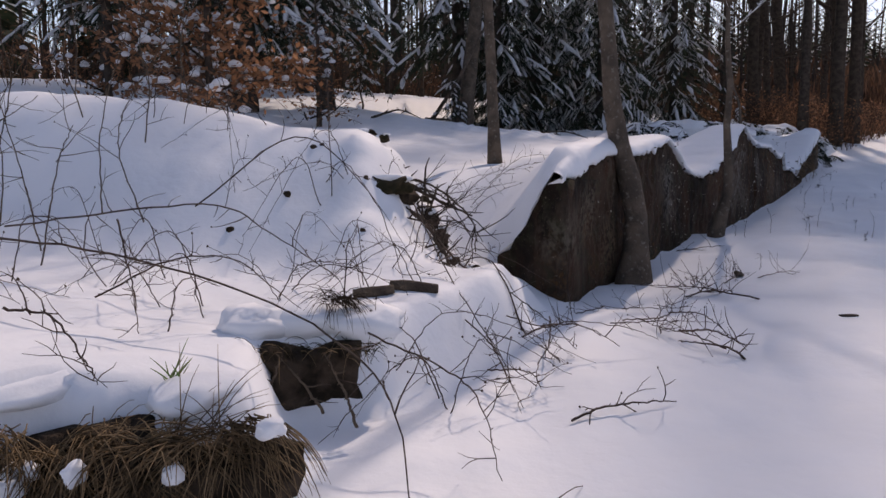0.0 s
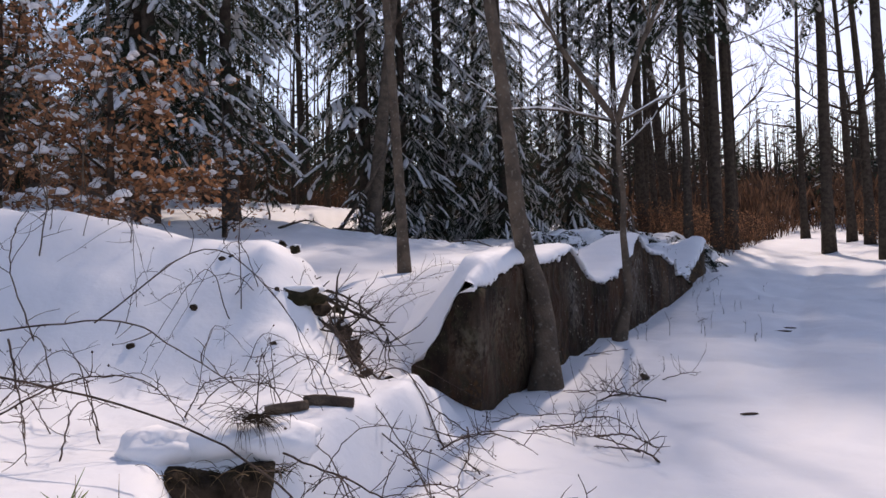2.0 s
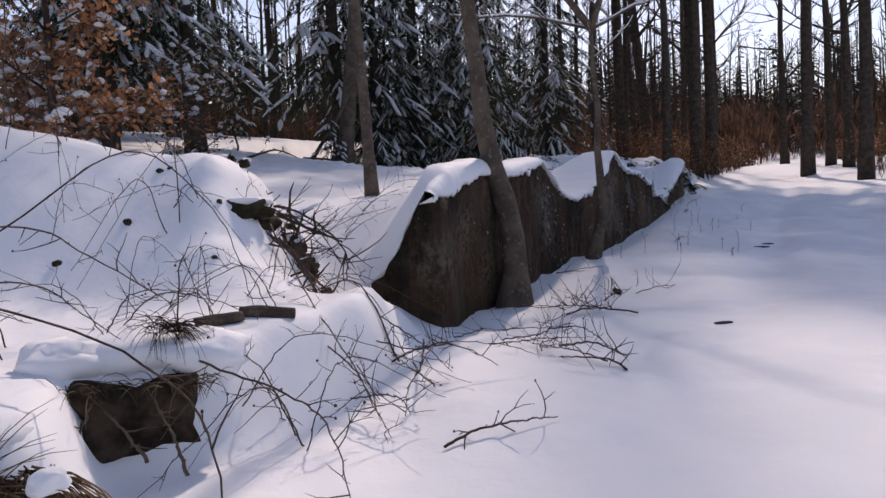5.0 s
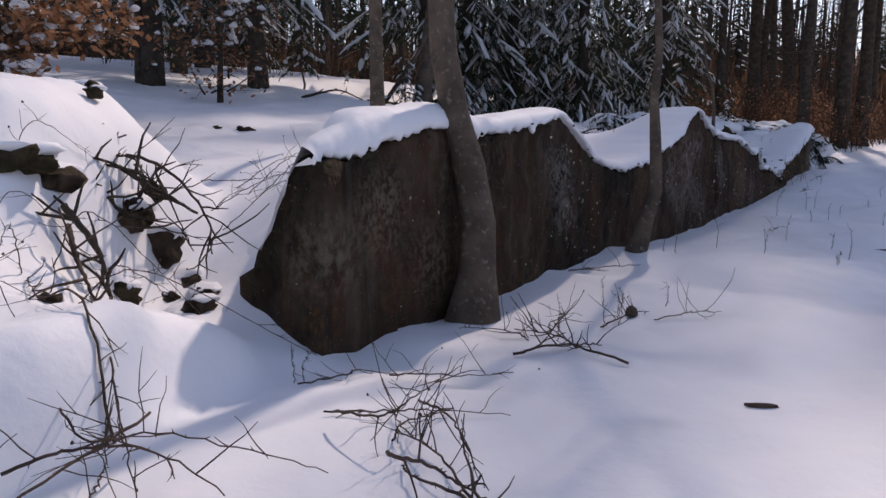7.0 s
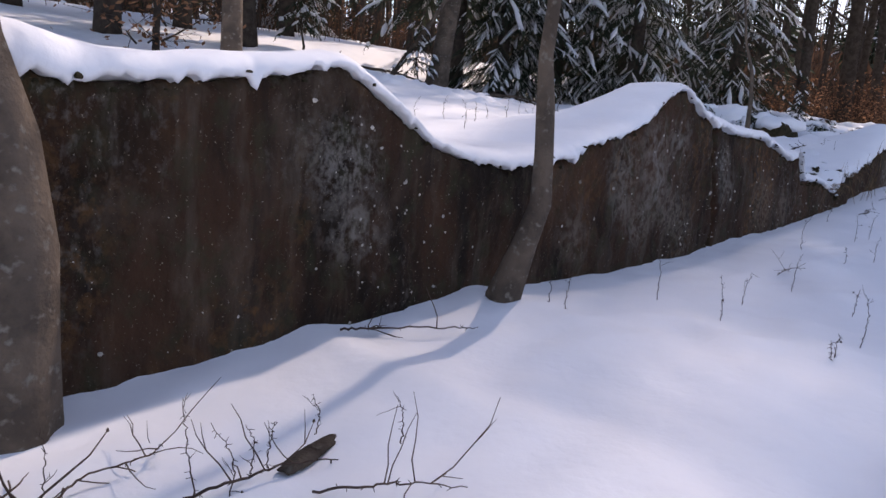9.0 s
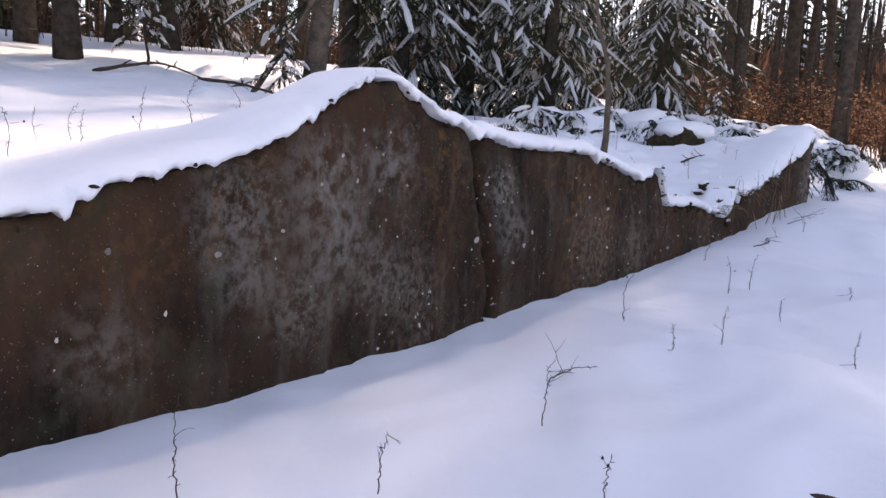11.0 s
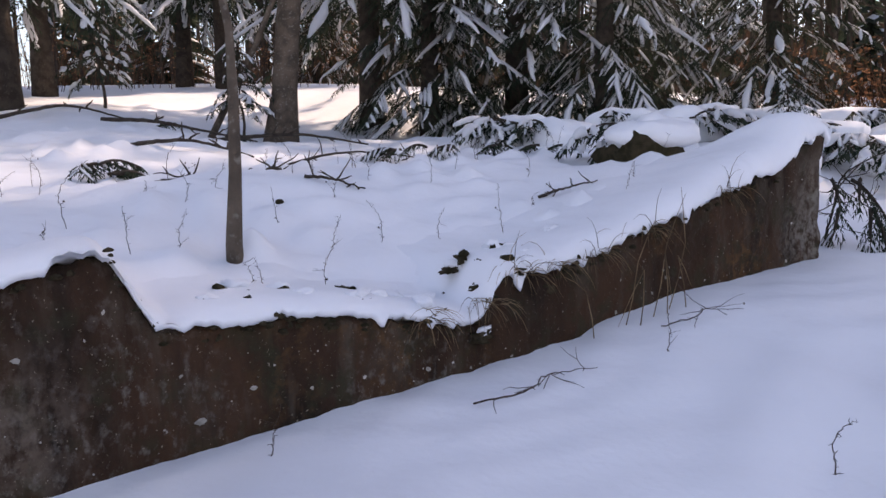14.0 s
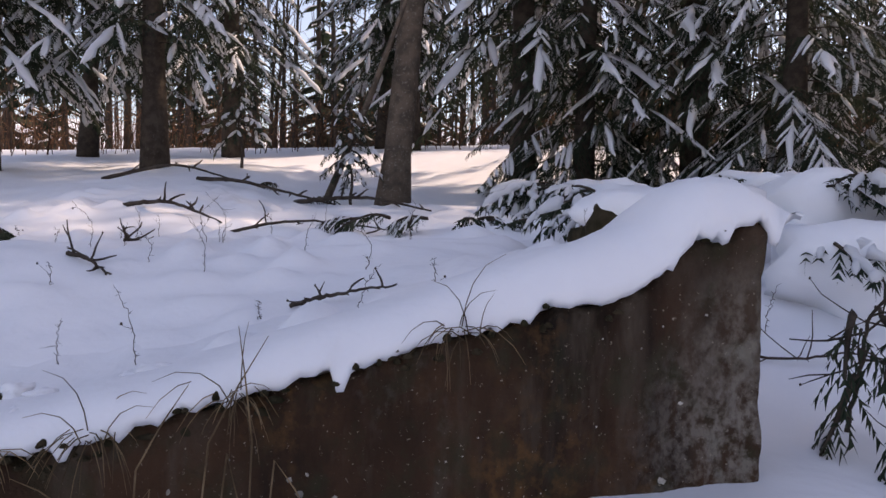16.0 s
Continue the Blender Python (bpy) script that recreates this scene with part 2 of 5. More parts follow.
    def object(self, name, mats, parent=None, label="", smooth=True):
        ob = new(name, mesh_from(name, self.v, self.f, mats, smooth))
        if parent:
            ob.parent = parent
        if label:
            ob["label"] = label
        if parent and name in ("needles", "bough_snow", "branch_snow", "leaf_snow", "leaves", "twigs", "dead_leaves"):
            ob["kind"] = "stuff"
        return ob


def base(name, x, y, z, label, category, group="", kind=""):
    ob = new(name)
    ob.location = (x, y, z)
    ob.empty_display_size = 0.2
    return tagged(ob, label, category, group, kind)


def smooth(a, b, x):
    t = np.clip((x - a) / (b - a), 0, 1)
    return t * t * (3 - 2 * t)


def wander(p, way, length, steps, bend=0.15, lift=0.0, rng=random):
    """Points of a stem that grows from p along way, wandering a little."""
    p, way = Vector(p), Vector(way).normalized()
    pts = [p.copy()]
    for _ in range(steps):
        way = (way + Vector((rng.uniform(-bend, bend), rng.uniform(-bend, bend), rng.uniform(-bend, bend) + lift))).normalized()
        p = p + way * (length / steps)
        pts.append(p.copy())
    return pts


# the wall's line: origin at its middle, s along it, d out towards the road
WX, WY, UX, UY = 5.331, 12.51, 0.5817, 0.8134


def at(s, d):
    return WX + UX * s + UY * d, WY + UY * s - UX * d


def sd(x, y):
    return (x - WX) * UX + (y - WY) * UY, (x - WX) * UY - (y - WY) * UX


S0, S1, THICK = -7.32, 7.66, 0.42
TOP_S = [-7.4, -7.05, -6.5, -6.2, -5.6, -4.85, -4.33, -4.05, -3.6, -3.3, -2.9, -2.2, -1.95, -1.32, -0.55, -0.36, 0.03, 0.24, 0.34, 0.46, 0.8, 1.75, 2.62, 2.8, 2.98, 3.14, 3.9, 4.7, 4.82, 5.3, 6.1, 6.9, 7.25, 7.4, 7.66]
TOP_Z = [1.05, 1.07, 1.22, 1.28, 1.24, 1.34, 1.45, 1.31, 1.06, 0.99, 0.95, 1.03, 1.14, 1.27, 1.71, 1.70, 1.51, 1.49, 1.40, 1.45, 1.38, 1.37, 1.16, 1.23, 1.25, 0.92, 0.90, 0.74, 0.98, 1.0, 1.22, 1.44, 1.52, 1.69, 1.75]
FOOT_S = [-20, -13, -9, -7.4, -7.06, -6.75, -6.0, -5.2, -4.8, -4.5, -4.2, -3.5, -3.15, -2.7, -1.5, 0, 0.6, 1.1, 1.8, 2.7, 3.4, 4.1, 4.8, 5.4, 6.1, 7.0, 7.6, 9, 14, 40, 100, 400]
FOOT_Z = [-0.15, -0.1, -0.08, -0.08, -0.14, -0.06, -0.09, -0.02, 0.01, 0.08, 0.04, 0.11, 0.17, 0.11, 0.11, 0.15, 0.2, 0.26, 0.29, 0.33, 0.4, 0.47, 0.52, 0.6, 0.75, 0.81, 0.86, 0.95, 1.2, 2.4, 4.0, 6.0]


def wall_top(s):
    return np.interp(s, TOP_S, TOP_Z)


# the ground: one sheet of snow to the horizon
def fields(x, y):
    """Soft rolling noise from a few sines."""
    return (0.5 * np.sin(1.3 * x + 0.7 * y + 0.4) * np.sin(0.9 * y - 0.5 * x + 1.0) + 0.3 * np.sin(2.9 * x - 1.7 * y + 2.0) * np.sin(2.3 * y + 1.1 * x)
            + 0.2 * np.sin(5.3 * x + 2.2 * y) * np.sin(4.1 * y - 3.3 * x + 0.7))


def ground(x, y):
    x, y = np.asarray(x, float), np.asarray(y, float)
    s, d = sd(x, y)
    n = fields(x, y)
    near = np.exp(-np.maximum(0, np.abs(s) - 30) / 30)
    # road: gently rising, with wheel ruts and drifts across it
    road = np.interp(s, FOOT_S, FOOT_Z) * (1 - smooth(0.2, 3.0, d)) + smooth(0.2, 3.0, d) * np.interp(s, [-20, -9, -6, -1.3, 2.7, 6, 14, 40, 100, 400], [-0.2, -0.16, -0.05, 0.08, 0.26, 0.42, 0.95, 2.4, 4.0, 6.0])
    road = road + 0.035 * n * near * smooth(0.05, 0.9, d)
    rut = 0.05 * near * smooth(-9, -5, s) * (np.exp(-((d - 2.5) / 0.25) ** 2) + np.exp(-((d - 3.9) / 0.25) ** 2))
    ripple = np.sin(2.1 * s + 0.6 * d + 1.3 * n)
    road = road - rut + near * smooth(0.1, 1.3, d) * (0.06 * smooth(-5, 2, s) * ripple + 0.05 * smooth(2, 9, s) * smooth(1.2, 2.4, d) * (1 - np.abs(np.sin(1.35 * s + 0.9 * d + 1.1 * n))) ** 2)
    road = road + 0.045 * near * smooth(0.6, 1.5, d) * smooth(-6, -3, s) * (1 - np.abs(np.sin(1.15 * s - 0.55 * d + 1.6 * n))) ** 3
    road = road + 0.35 * smooth(5.0, 8.5, d) * near + 0.03 * np.maximum(0, d - 11) * near
    # terrace behind the wall, climbing slowly into the forest
    rise = np.interp(-d, [0, 3.6, 12, 16.6, 25, 60, 120, 400], [0, 0, 1.3, 2.0, 3.3, 5.0, 6.5, 9.0])
    dip = np.interp(-d, [0, 3.6, 9, 11.5, 13.8, 16.6, 25, 60, 120, 400], [0, 0, 0.42, 0.2, 1.0, 2.1, 3.3, 5.0, 6.5, 9.0])
    terr = 1.34 + 0.045 * np.clip(s, -9, 12) + rise + (dip - rise) * smooth(3.5, 7.0, s) + 0.07 * n
    terr = terr + 0.35 * np.exp(-(((s - 6.5) / 2.5) ** 2 + ((d + 12.5) / 2.0) ** 2)) + np.interp(s, [9, 40, 100, 400], [0, 0.6, 2.0, 4.0])
    terr = terr - 0.22 * np.exp(-(((x - 8.25) / 0.55) ** 2 + ((y - 19.75) / 0.4) ** 2))
    cap = wall_top(s) + 0.02
    wide = sum(wall_top(s + k) for k in (-0.9, -0.5, -0.2, 0.2, 0.5, 0.9)) / 6 + 0.05
    cap = cap + (wide - cap) * smooth(0.3, 1.0, -d)
    climb = smooth(-0.5, 3.4, (y - 6.9) + 0.25 * x + 0.2 * n)
    gull = 0.12 + (terr - 0.12) * climb
    back = cap + (np.minimum(gull + 0.0, terr) - cap) * smooth(0.4, 2.0 + 0.8 * smooth(-7, -3, s), -d)
    reach = 0.35 + 1.1 * smooth(0.1, 0.5, -d)
    hold = smooth(0.02, 1.0, (s - S0) / reach) * (1 - smooth(S1 - 0.35, S1 + 0.1, s))
    walled = road + (back - road) * smooth(0.12, 0.34, -d)
    # beyond the wall's far end the bank slopes down to the road
    end = road + (terr - road) * smooth(-0.1, 3.6, -d + 0.15 * n)
    # before its near end: a low bank with a sharp edge, a high mound, and the gully beside the wall
    edge = np.interp(s, [-14, -11.9, -11.2, -10.5, -9.0, -7.8, -7.2], [1.3, 1.1, 0.75, 0.66, 0.52, 0.15, -0.3]) + 0.07 * n - 0.36 * np.exp(-((s + 10.85) / 0.3) ** 2)
    lip = smooth(0.0, 0.34, edge - d) * smooth(2.5, 2.78, y + 0.08 * n + 0.09 * np.sin(6.3 * x + 1.0) * np.sin(2.9 * x) + 0.05 * np.sin(17 * x + 0.6))
    bank = (0.5 + 0.05 * n + 0.09 * np.maximum(0, -1.2 - x)) * lip
    flank = 1 - smooth(-0.58, 0.22, x - 0.1 * (y - 7) + 0.1 * n)
    mound = (1.2 + 0.03 * n + 0.1 * np.maximum(0, -1.6 - x)) * smooth(4.95, 6.9, y + 0.08 * n + 0.12 * x) * flank
    low = np.maximum(bank * (1 - smooth(5.4, 7.0, y) * smooth(-0.9, -0.1, x)), 0) + mound
    deep = smooth(8.2, 12.5, y - 0.4 * x)
    hill = road + low * (1 - deep) + np.maximum(terr - road, 0) * deep * smooth(0.0, 2.0, edge - d)
    gull = road + (gull - road) * smooth(-0.2, 0.7, -d)
    start = np.maximum(hill, gull)
    far = np.hypot(x - 6, y - 14)
    hill = 24 * smooth(55, 240, far) + 0.02 * np.maximum(0, far - 260)
    free = np.where(s < 0, start, end) + hill
    return free + (walled - free) * hold


def lines(lo, hi, a, b, step, grow=1.16):
    mid = list(np.arange(a, b + step / 2, step))
    out, g = [], step
    v = b
    while v < hi:
        g *= grow
        v += g
        out.append(v)
    pre, g, v = [], step, a
    while v > lo:
        g *= grow
        v -= g
        pre.append(v)
    return np.array(pre[::-1] + mid + out)


gx, gy = lines(-500, 700, -4.2, 12.5, 0.075), lines(-300, 900, 1.6, 21.5, 0.075)
GX, GY = np.meshgrid(gx, gy)
GZ = ground(GX, GY)
GZ = GZ + 0.012 * np.sin(9 * GX + 3 * np.sin(3 * GY)) * np.sin(8 * GY + 2 * np.sin(4 * GX))
# lumpy settled snow on the terrace and the broken bank
S_, D_ = sd(GX, GY)
lump = np.abs(np.sin(7.3 * GX + 2.1 * np.sin(2.7 * GY)) * np.sin(6.7 * GY + 2.3 * np.sin(3.1 * GX))) ** 2 * np.maximum(0, 0.35 + fields(1.7 * GX, 1.7 * GY + 3))
GZ = GZ + lump * (0.12 * smooth(1.5, 3.5, S_) * smooth(0.35, 0.7, -D_) * (1 - smooth(9, 14, S_)) * (1 - smooth(8, 12, -D_)) + 0.16 * smooth(5.2, 5.8, GY) * (1 - smooth(7.2, 7.8, GY)) * smooth(-1.2, -0.4, GX) * (1 - smooth(0.3, 0.7, GX)))
nx, ny = len(gx), len(gy)
ids = np.arange(nx * ny).reshape(ny, nx)
quads = np.stack([ids[:-1, :-1], ids[:-1, 1:], ids[1:, 1:], ids[1:, :-1]], -1).reshape(-1, 4)
ground_ob = new("ground", mesh_from("ground", np.stack([GX, GY, GZ], -1).reshape(-1, 3), quads.tolist(), SNOW))
tagged(ground_ob, "deep rolling snow covering forest floor and track", "snow ground", kind="structure")


def gz(x, y):
    return float(ground(x, y))


# the ruined concrete wall
def ruined_wall():
    ns, nz = 640, 40
    ss = np.linspace(S0, S1, ns)
    shape = Shape()
    verts, faces = [], []
    for s in ss:
        top = float(wall_top(s)) + 0.03 * noise.noise((s * 9, 3, 0)) + 0.02 * noise.noise((s * 23, 7, 0))
        low = float(np.interp(s, FOOT_S, FOOT_Z)) - 0.35
        ring = []
        for k in range(nz + 1):
            z = low + (top - low) * k / nz
            run = float(np.interp(z, [0.2, 0.4, 0.57, 0.74, 1.09, 1.38], [0.6, 0.595, 0.565, 0.49, 0.41, 0.37])) + 0.012 * noise.noise((z * 14, 2, 6))
            cr = math.exp(-((s - run) / (0.03 + 0.02 * noise.noise((z * 6, 4, 4)))) ** 2)
            d = 0.035 * noise.noise((s * 1.7, z * 2.0, 1)) + 0.022 * noise.noise((s * 7, z * 7, 2)) + 0.012 * noise.noise((s * 19, z * 19, 4)) + 0.006 * noise.noise((s * 41, z * 41, 7)) - 0.14 * cr - 0.03 * (k == nz)
            ring.append((s, d, z))
        deep = 0.07 + (THICK - 0.07) * float(smooth(S0, S0 + 0.6, s))
        ring.append((s, -deep * 0.5, top + 0.02 * noise.noise((s * 5, 1, 8))))
        for k in range(5):
            ring.append((s, -deep, top - (top - low) * k / 4))
        for (a, d, z) in ring:
            x, y = at(a, d)
            verts.append((x, y, z))
    m = nz + 7
    for i in range(ns - 1):
        for k in range(m):
            k2 = (k + 1) % m
            faces.append((i * m + k, (i + 1) * m + k, (i + 1) * m + k2, i * m + k2))
    faces.append(tuple(range(m)))
    faces.append(tuple(reversed(range((ns - 1) * m, ns * m))))
    shape.add(verts, faces)
    ob = shape.object("ruined_wall", CONCRETE)
    return tagged(ob, "dark weathered concrete wall, broken jagged top, cracked, half buried in snow", "ruined wall", kind="structure")


wall = ruined_wall()


def wall_end():
    """The broken near end of the wall, sloping down into the gully."""
    outline = [(0.04, -0.5), (0.05, 0.1), (0.05, 0.45), (0.06, 0.75), (0.05, 1.04), (-0.08, 1.06), (-0.17, 0.97), (-0.245, 0.86), (-0.3, 0.74), (-0.38, 0.6), (-0.45, 0.47), (-0.53, 0.37), (-0.68, 0.34), (-0.7, 0.14), (-0.68, -0.5)]
    verts, faces = [], []
    n, m = 12, len(outline)
    for i in range(n):
        s = S0 - 0.02 + 0.7 * i / (n - 1)
        for d, z in outline:
            x, y = at(s + 0.05 * noise.noise((d * 5, z * 5, 3)), d - 0.02 * i / n + 0.05 * noise.noise((s * 6, z * 6, d * 6)))
            verts.append((x, y, z + 0.05 * noise.noise((s * 7, d * 7, 9))))
    for i in range(n - 1):
        for k in range(m):
            k2 = (k + 1) % m
            faces.append((i * m + k, (i + 1) * m + k, (i + 1) * m + k2, i * m + k2))
    c = [sum(v[j] for v in verts[:m]) / m for j in range(3)]
    rings = 6
    start = len(verts)
    for r in range(1, rings):
        f = 1 - r / rings
        for k in range(m):
            v = verts[k]
            q = [c[j] + (v[j] - c[j]) * f for j in range(3)]
            b = 0.06 * noise.noise((q[0] * 6, q[1] * 6, q[2] * 6))
            verts.append((q[0] - UX * b, q[1] - UY * b, q[2]))
    verts.append(tuple(c))
    for r in range(rings - 1):
        a0 = 0 if r == 0 else start + (r - 1) * m
        b0 = start + r * m
        for k in range(m):
            k2 = (k + 1) % m
            faces.append((a0 + k, a0 + k2, b0 + k2, b0 + k))
    last = start + (rings - 2) * m
    for k in range(m):
        faces.append((last + k, last + (k + 1) % m, len(verts) - 1))
    sh = Shape()
    sh.add(verts, faces)
    return sh.object("wall_end", CONCRETE, wall, "broken mossy end of the wall")


wall_end()


def snow_cap():
    """Thick snow lying on the broken top, with a scalloped lip that hangs over the face."""
    slant = ([0, 0.08, 0.17, 0.245, 0.38, 0.53, 0.68, 1.2], [1.06, 1.05, 0.95, 0.84, 0.58, 0.34, 0.3, 0.0])
    ss = np.arange(S0 - 0.04, S1 + 0.12, 0.022)
    thick = np.interp(ss, [-7.42, -7.3, -7.1, -6.6, -6.1, -5.7, -4.9, -4.3, -3.6, -2.9, -2.0, -1.3, -0.5, 0.1, 0.8, 2.5, 3.0, 3.3, 4.6, 4.8, 5.6, 6.6, 7.2, 7.6, 7.8],
                      [0.04, 0.15, 0.22, 0.23, 0.19, 0.16, 0.13, 0.09, 0.1, 0.12, 0.1, 0.09, 0.07, 0.09, 0.12, 0.1, 0.06, 0.1, 0.1, 0.1, 0.13, 0.17, 0.22, 0.16, 0.02])
    verts, faces = [], []
    for s, h in zip(ss, thick):
        h = h * (1 + 0.25 * noise.noise((s * 1.8, 0, 5)))
        top = float(np.mean(wall_top(s + np.array([-0.05, 0, 0.05]))))
        jag = noise.noise((s * 5, 2, 1)) * 0.5 + noise.noise((s * 14, 5, 1)) * 0.6 + noise.noise((s * 31, 5, 4)) * 0.35
        drip = max(0.0, noise.noise((s * 11, 9, 3)) - 0.25) * 0.22
        lip = top - 0.01 - 0.05 * jag - drip + 0.02
        e = 0.035 + 0.03 * noise.noise((s * 4, 1, 2)) + 0.012 * jag
        bump = lambda q: 0.012 * noise.noise((s * 6, q * 6, 4))
        prof = [(-0.12, top - 0.03), (e - 0.035, lip + 0.006), (e - 0.008, lip - 0.004), (e + 0.008, lip + 0.02), (e + 0.006, lip + 0.3 * (top + h - lip)), (e - 0.03, top + 0.68 * h), (e - 0.09, top + 0.9 * h + bump(1)), (-0.16, top + h + bump(2)), (-0.3, top + h + bump(3))]
        close = float(smooth(S0 - 0.1, S0 + 0.5, s))
        at_end = s < S0 + 0.6
        for d, z in prof:
            verts.append((*at(s, d), z if not at_end or d > -0.1 else z * close + (float(np.interp(-d, *slant)) + 0.015) * (1 - close)))
        z0 = prof[-1][1]
        for d, f in ((-0.5, 0.3), (-0.75, 0.65), (-1.05, 0.95)):
            x, y = at(s, d * (0.3 + 0.7 * close))
            g = gz(x, y)
            if at_end:
                g = max(g, float(np.interp(-d * (0.3 + 0.7 * close), *slant)) + 0.0)
                z0 = g * (1 - close) + z0 * close
            verts.append((x, y, z0 * (1 - f) + (g + 0.0) * f + 0.02 * (1 - f)))
        x, y = at(s, -1.35 * (0.3 + 0.7 * close))
        g = gz(x, y) - 0.04
        verts.append((x, y, g if not at_end else max(g, (float(np.interp(0.4, *slant)) - 0.02) * (1 - close))))
    m = 13
    for i in range(len(ss) - 1):
        for k in range(m - 1):
            faces.append((i * m + k, (i + 1) * m + k, (i + 1) * m + k + 1, i * m + k + 1))
    sh = Shape()
    sh.add(verts, faces)
    return sh.object("snow_cap", SNOW, wall, "thick snow overhanging the broken wall top in scalloped lips")


snow_cap()


def aggregate():
    """Pale stones that show in the weathered concrete face."""
    rng = random.Random(9)
    sh = Shape()
    for _ in range(640):
        s = rng.uniform(S0 + 0.1, S1 - 0.1)
        if rng.random() < 0.45:
            s = rng.gauss(rng.choice([-6.9, -4.15, -0.45, 0.5, -3.8, 2.0]), 0.25)
        lo, hi = float(np.interp(s, FOOT_S, FOOT_Z)), float(wall_top(s)) - 0.12
        z = rng.uniform(lo, hi)
        r = 0.005 + 0.013 * rng.random() ** 3 + 0.012 * (rng.random() < 0.04)
        d = 0.035 * noise.noise((s * 1.7, z * 2.0, 1)) + 0.022 * noise.noise((s * 7, z * 7, 2)) + 0.012 * noise.noise((s * 19, z * 19, 4))
        c = Vector((*at(s, d + 0.001), z))
        k = 6
        vs = []
        st = rng.uniform(0.6, 1.3)
        for i in range(k):
            w = 6.283 * i / k
            j = rng.uniform(0.7, 1.2)
            vs.append(c + Vector((UX, UY, 0)) * (r * st * j * math.cos(w)) + Vector((0, 0, r * j * math.sin(w))) - Vector((UY, -UX, 0)) * 0.006)
        vs.append(c + Vector((UY, -UX, 0)) * r * 0.45)
        sh.add(vs, [(i, (i + 1) % k, k) for i in range(k)])
    ob = sh.object("aggregate", STONE, wall, "pale stones set in the concrete")
    ob["kind"] = "stuff"


aggregate()


def lip_moss():
    """Moss and crumbs that show between the scallops of snow along the broken top."""
    rng = random.Random(23)
    sh = Shape()
    for k in range(170):
        s = rng.uniform(S0 + 0.1, S1 - 0.1) if k % 2 else rng.uniform(2.9, 7.2)
        z = float(wall_top(s)) + rng.uniform(-0.06, 0.035)
        c = Vector((*at(s, rng.uniform(0.0, 0.045)), z))
        sh.pad(c, rng.uniform(0.008, 0.03), rng.uniform(0.008, 0.02), rng.uniform(0.008, 0.022), rng.uniform(0, 3), 6)
    ob = sh.object("lip_moss", MOSS, wall, "dark moss crumbs along the broken top")
    ob["kind"] = "stuff"


lip_moss()


# trees
def bare_tree(name, x, y, radius, height, label, lean=(0.0, 0.0), mat=None, path=None, first=0.35, limbs=14, reach=2.2, seed=1, snow=False, sides=10, group="", fork=None, sub=5):
    """A leafless tree: trunk with flared foot, limbs and twigs, with snow lying on the limbs if wanted."""
    rng = random.Random(seed)
    z = gz(x, y)
    tree = base(name, x, y, z, label, "tree", group)
    mat = mat or DARK_BARK
    if path:
        pts = [Vector(p) for p in path]
    else:
        pts = []
        for k in range(11):
            f = k / 10
            pts.append(Vector((lean[0] * f ** 1.2 + 0.5 * radius * math.sin(3 * f + seed), lean[1] * f + 0.5 * radius * math.cos(4 * f + seed), -0.25 + (height + 0.25) * f)))
    n = len(pts) - 1
    rad = [radius * (1 - 0.72 * (k / n) ** 1.1) * (1.0 + 0.35 * math.exp(-max(0.0, pts[k].z) / 0.22)) for k in range(n + 1)]
    t = Shape()
    t.tube(pts, rad, sides, 0.22)
    t.object("trunk", mat, tree)
    b, w = Shape(), Shape()

    def grow(p, way, length, r, level):
        pp = wander(p, way, length, 5 if level < 2 else 3, 0.22, 0.06, rng)
        b.tube(pp, [r * (1 - 0.8 * i / (len(pp) - 1)) for i in range(len(pp))], 5 if level == 0 else 3)
        if snow and level < 2 and abs(way.z) < 0.85:
            up = [q + Vector((0, 0, r * 0.9 + 0.008)) for q in pp]
            w.tube(up, [0.004] + [max(0.007, r * 0.55) * (0.7 + 0.5 * rng.random()) for _ in pp[2:]] + [0.004], 5)
        if level < 2:
            for _ in range(sub if level == 0 else 4):
                f = rng.uniform(0.25, 0.98)
                i = min(int(f * (len(pp) - 1)), len(pp) - 2)
                side = Vector((rng.uniform(-1, 1), rng.uniform(-1, 1), rng.uniform(-0.2, 0.8))).normalized()
                grow(pp[i].lerp(pp[i + 1], f * (len(pp) - 1) - i), (way + side * 1.0).normalized(), length * rng.uniform(0.3, 0.55), r * 0.45, level + 1)

    for k in range(limbs):
        f = first + (1 - first) * (k + rng.random()) / limbs
        i = min(int(f * n), n - 1)
        p = pts[i].lerp(pts[i + 1], f * n - i)
        a = rng.uniform(0, 6.28)
        r0 = rad[i] * rng.uniform(0.28, 0.5)
        grow(p, Vector((math.cos(a), math.sin(a), rng.uniform(0.15, 0.9))).normalized(), reach * (1.15 - 0.6 * f) * rng.uniform(0.6, 1.2), r0, 0)
    if fork:
        for way, length, r in fork:
            grow(pts[-1], Vector(way).normalized(), length, r, 0)
    if b.v:
        b.object("crown", mat, tree)
    if w.v:
        w.object("branch_snow", SNOW_PAD, tree, "snow lying along the limbs")
    return tree


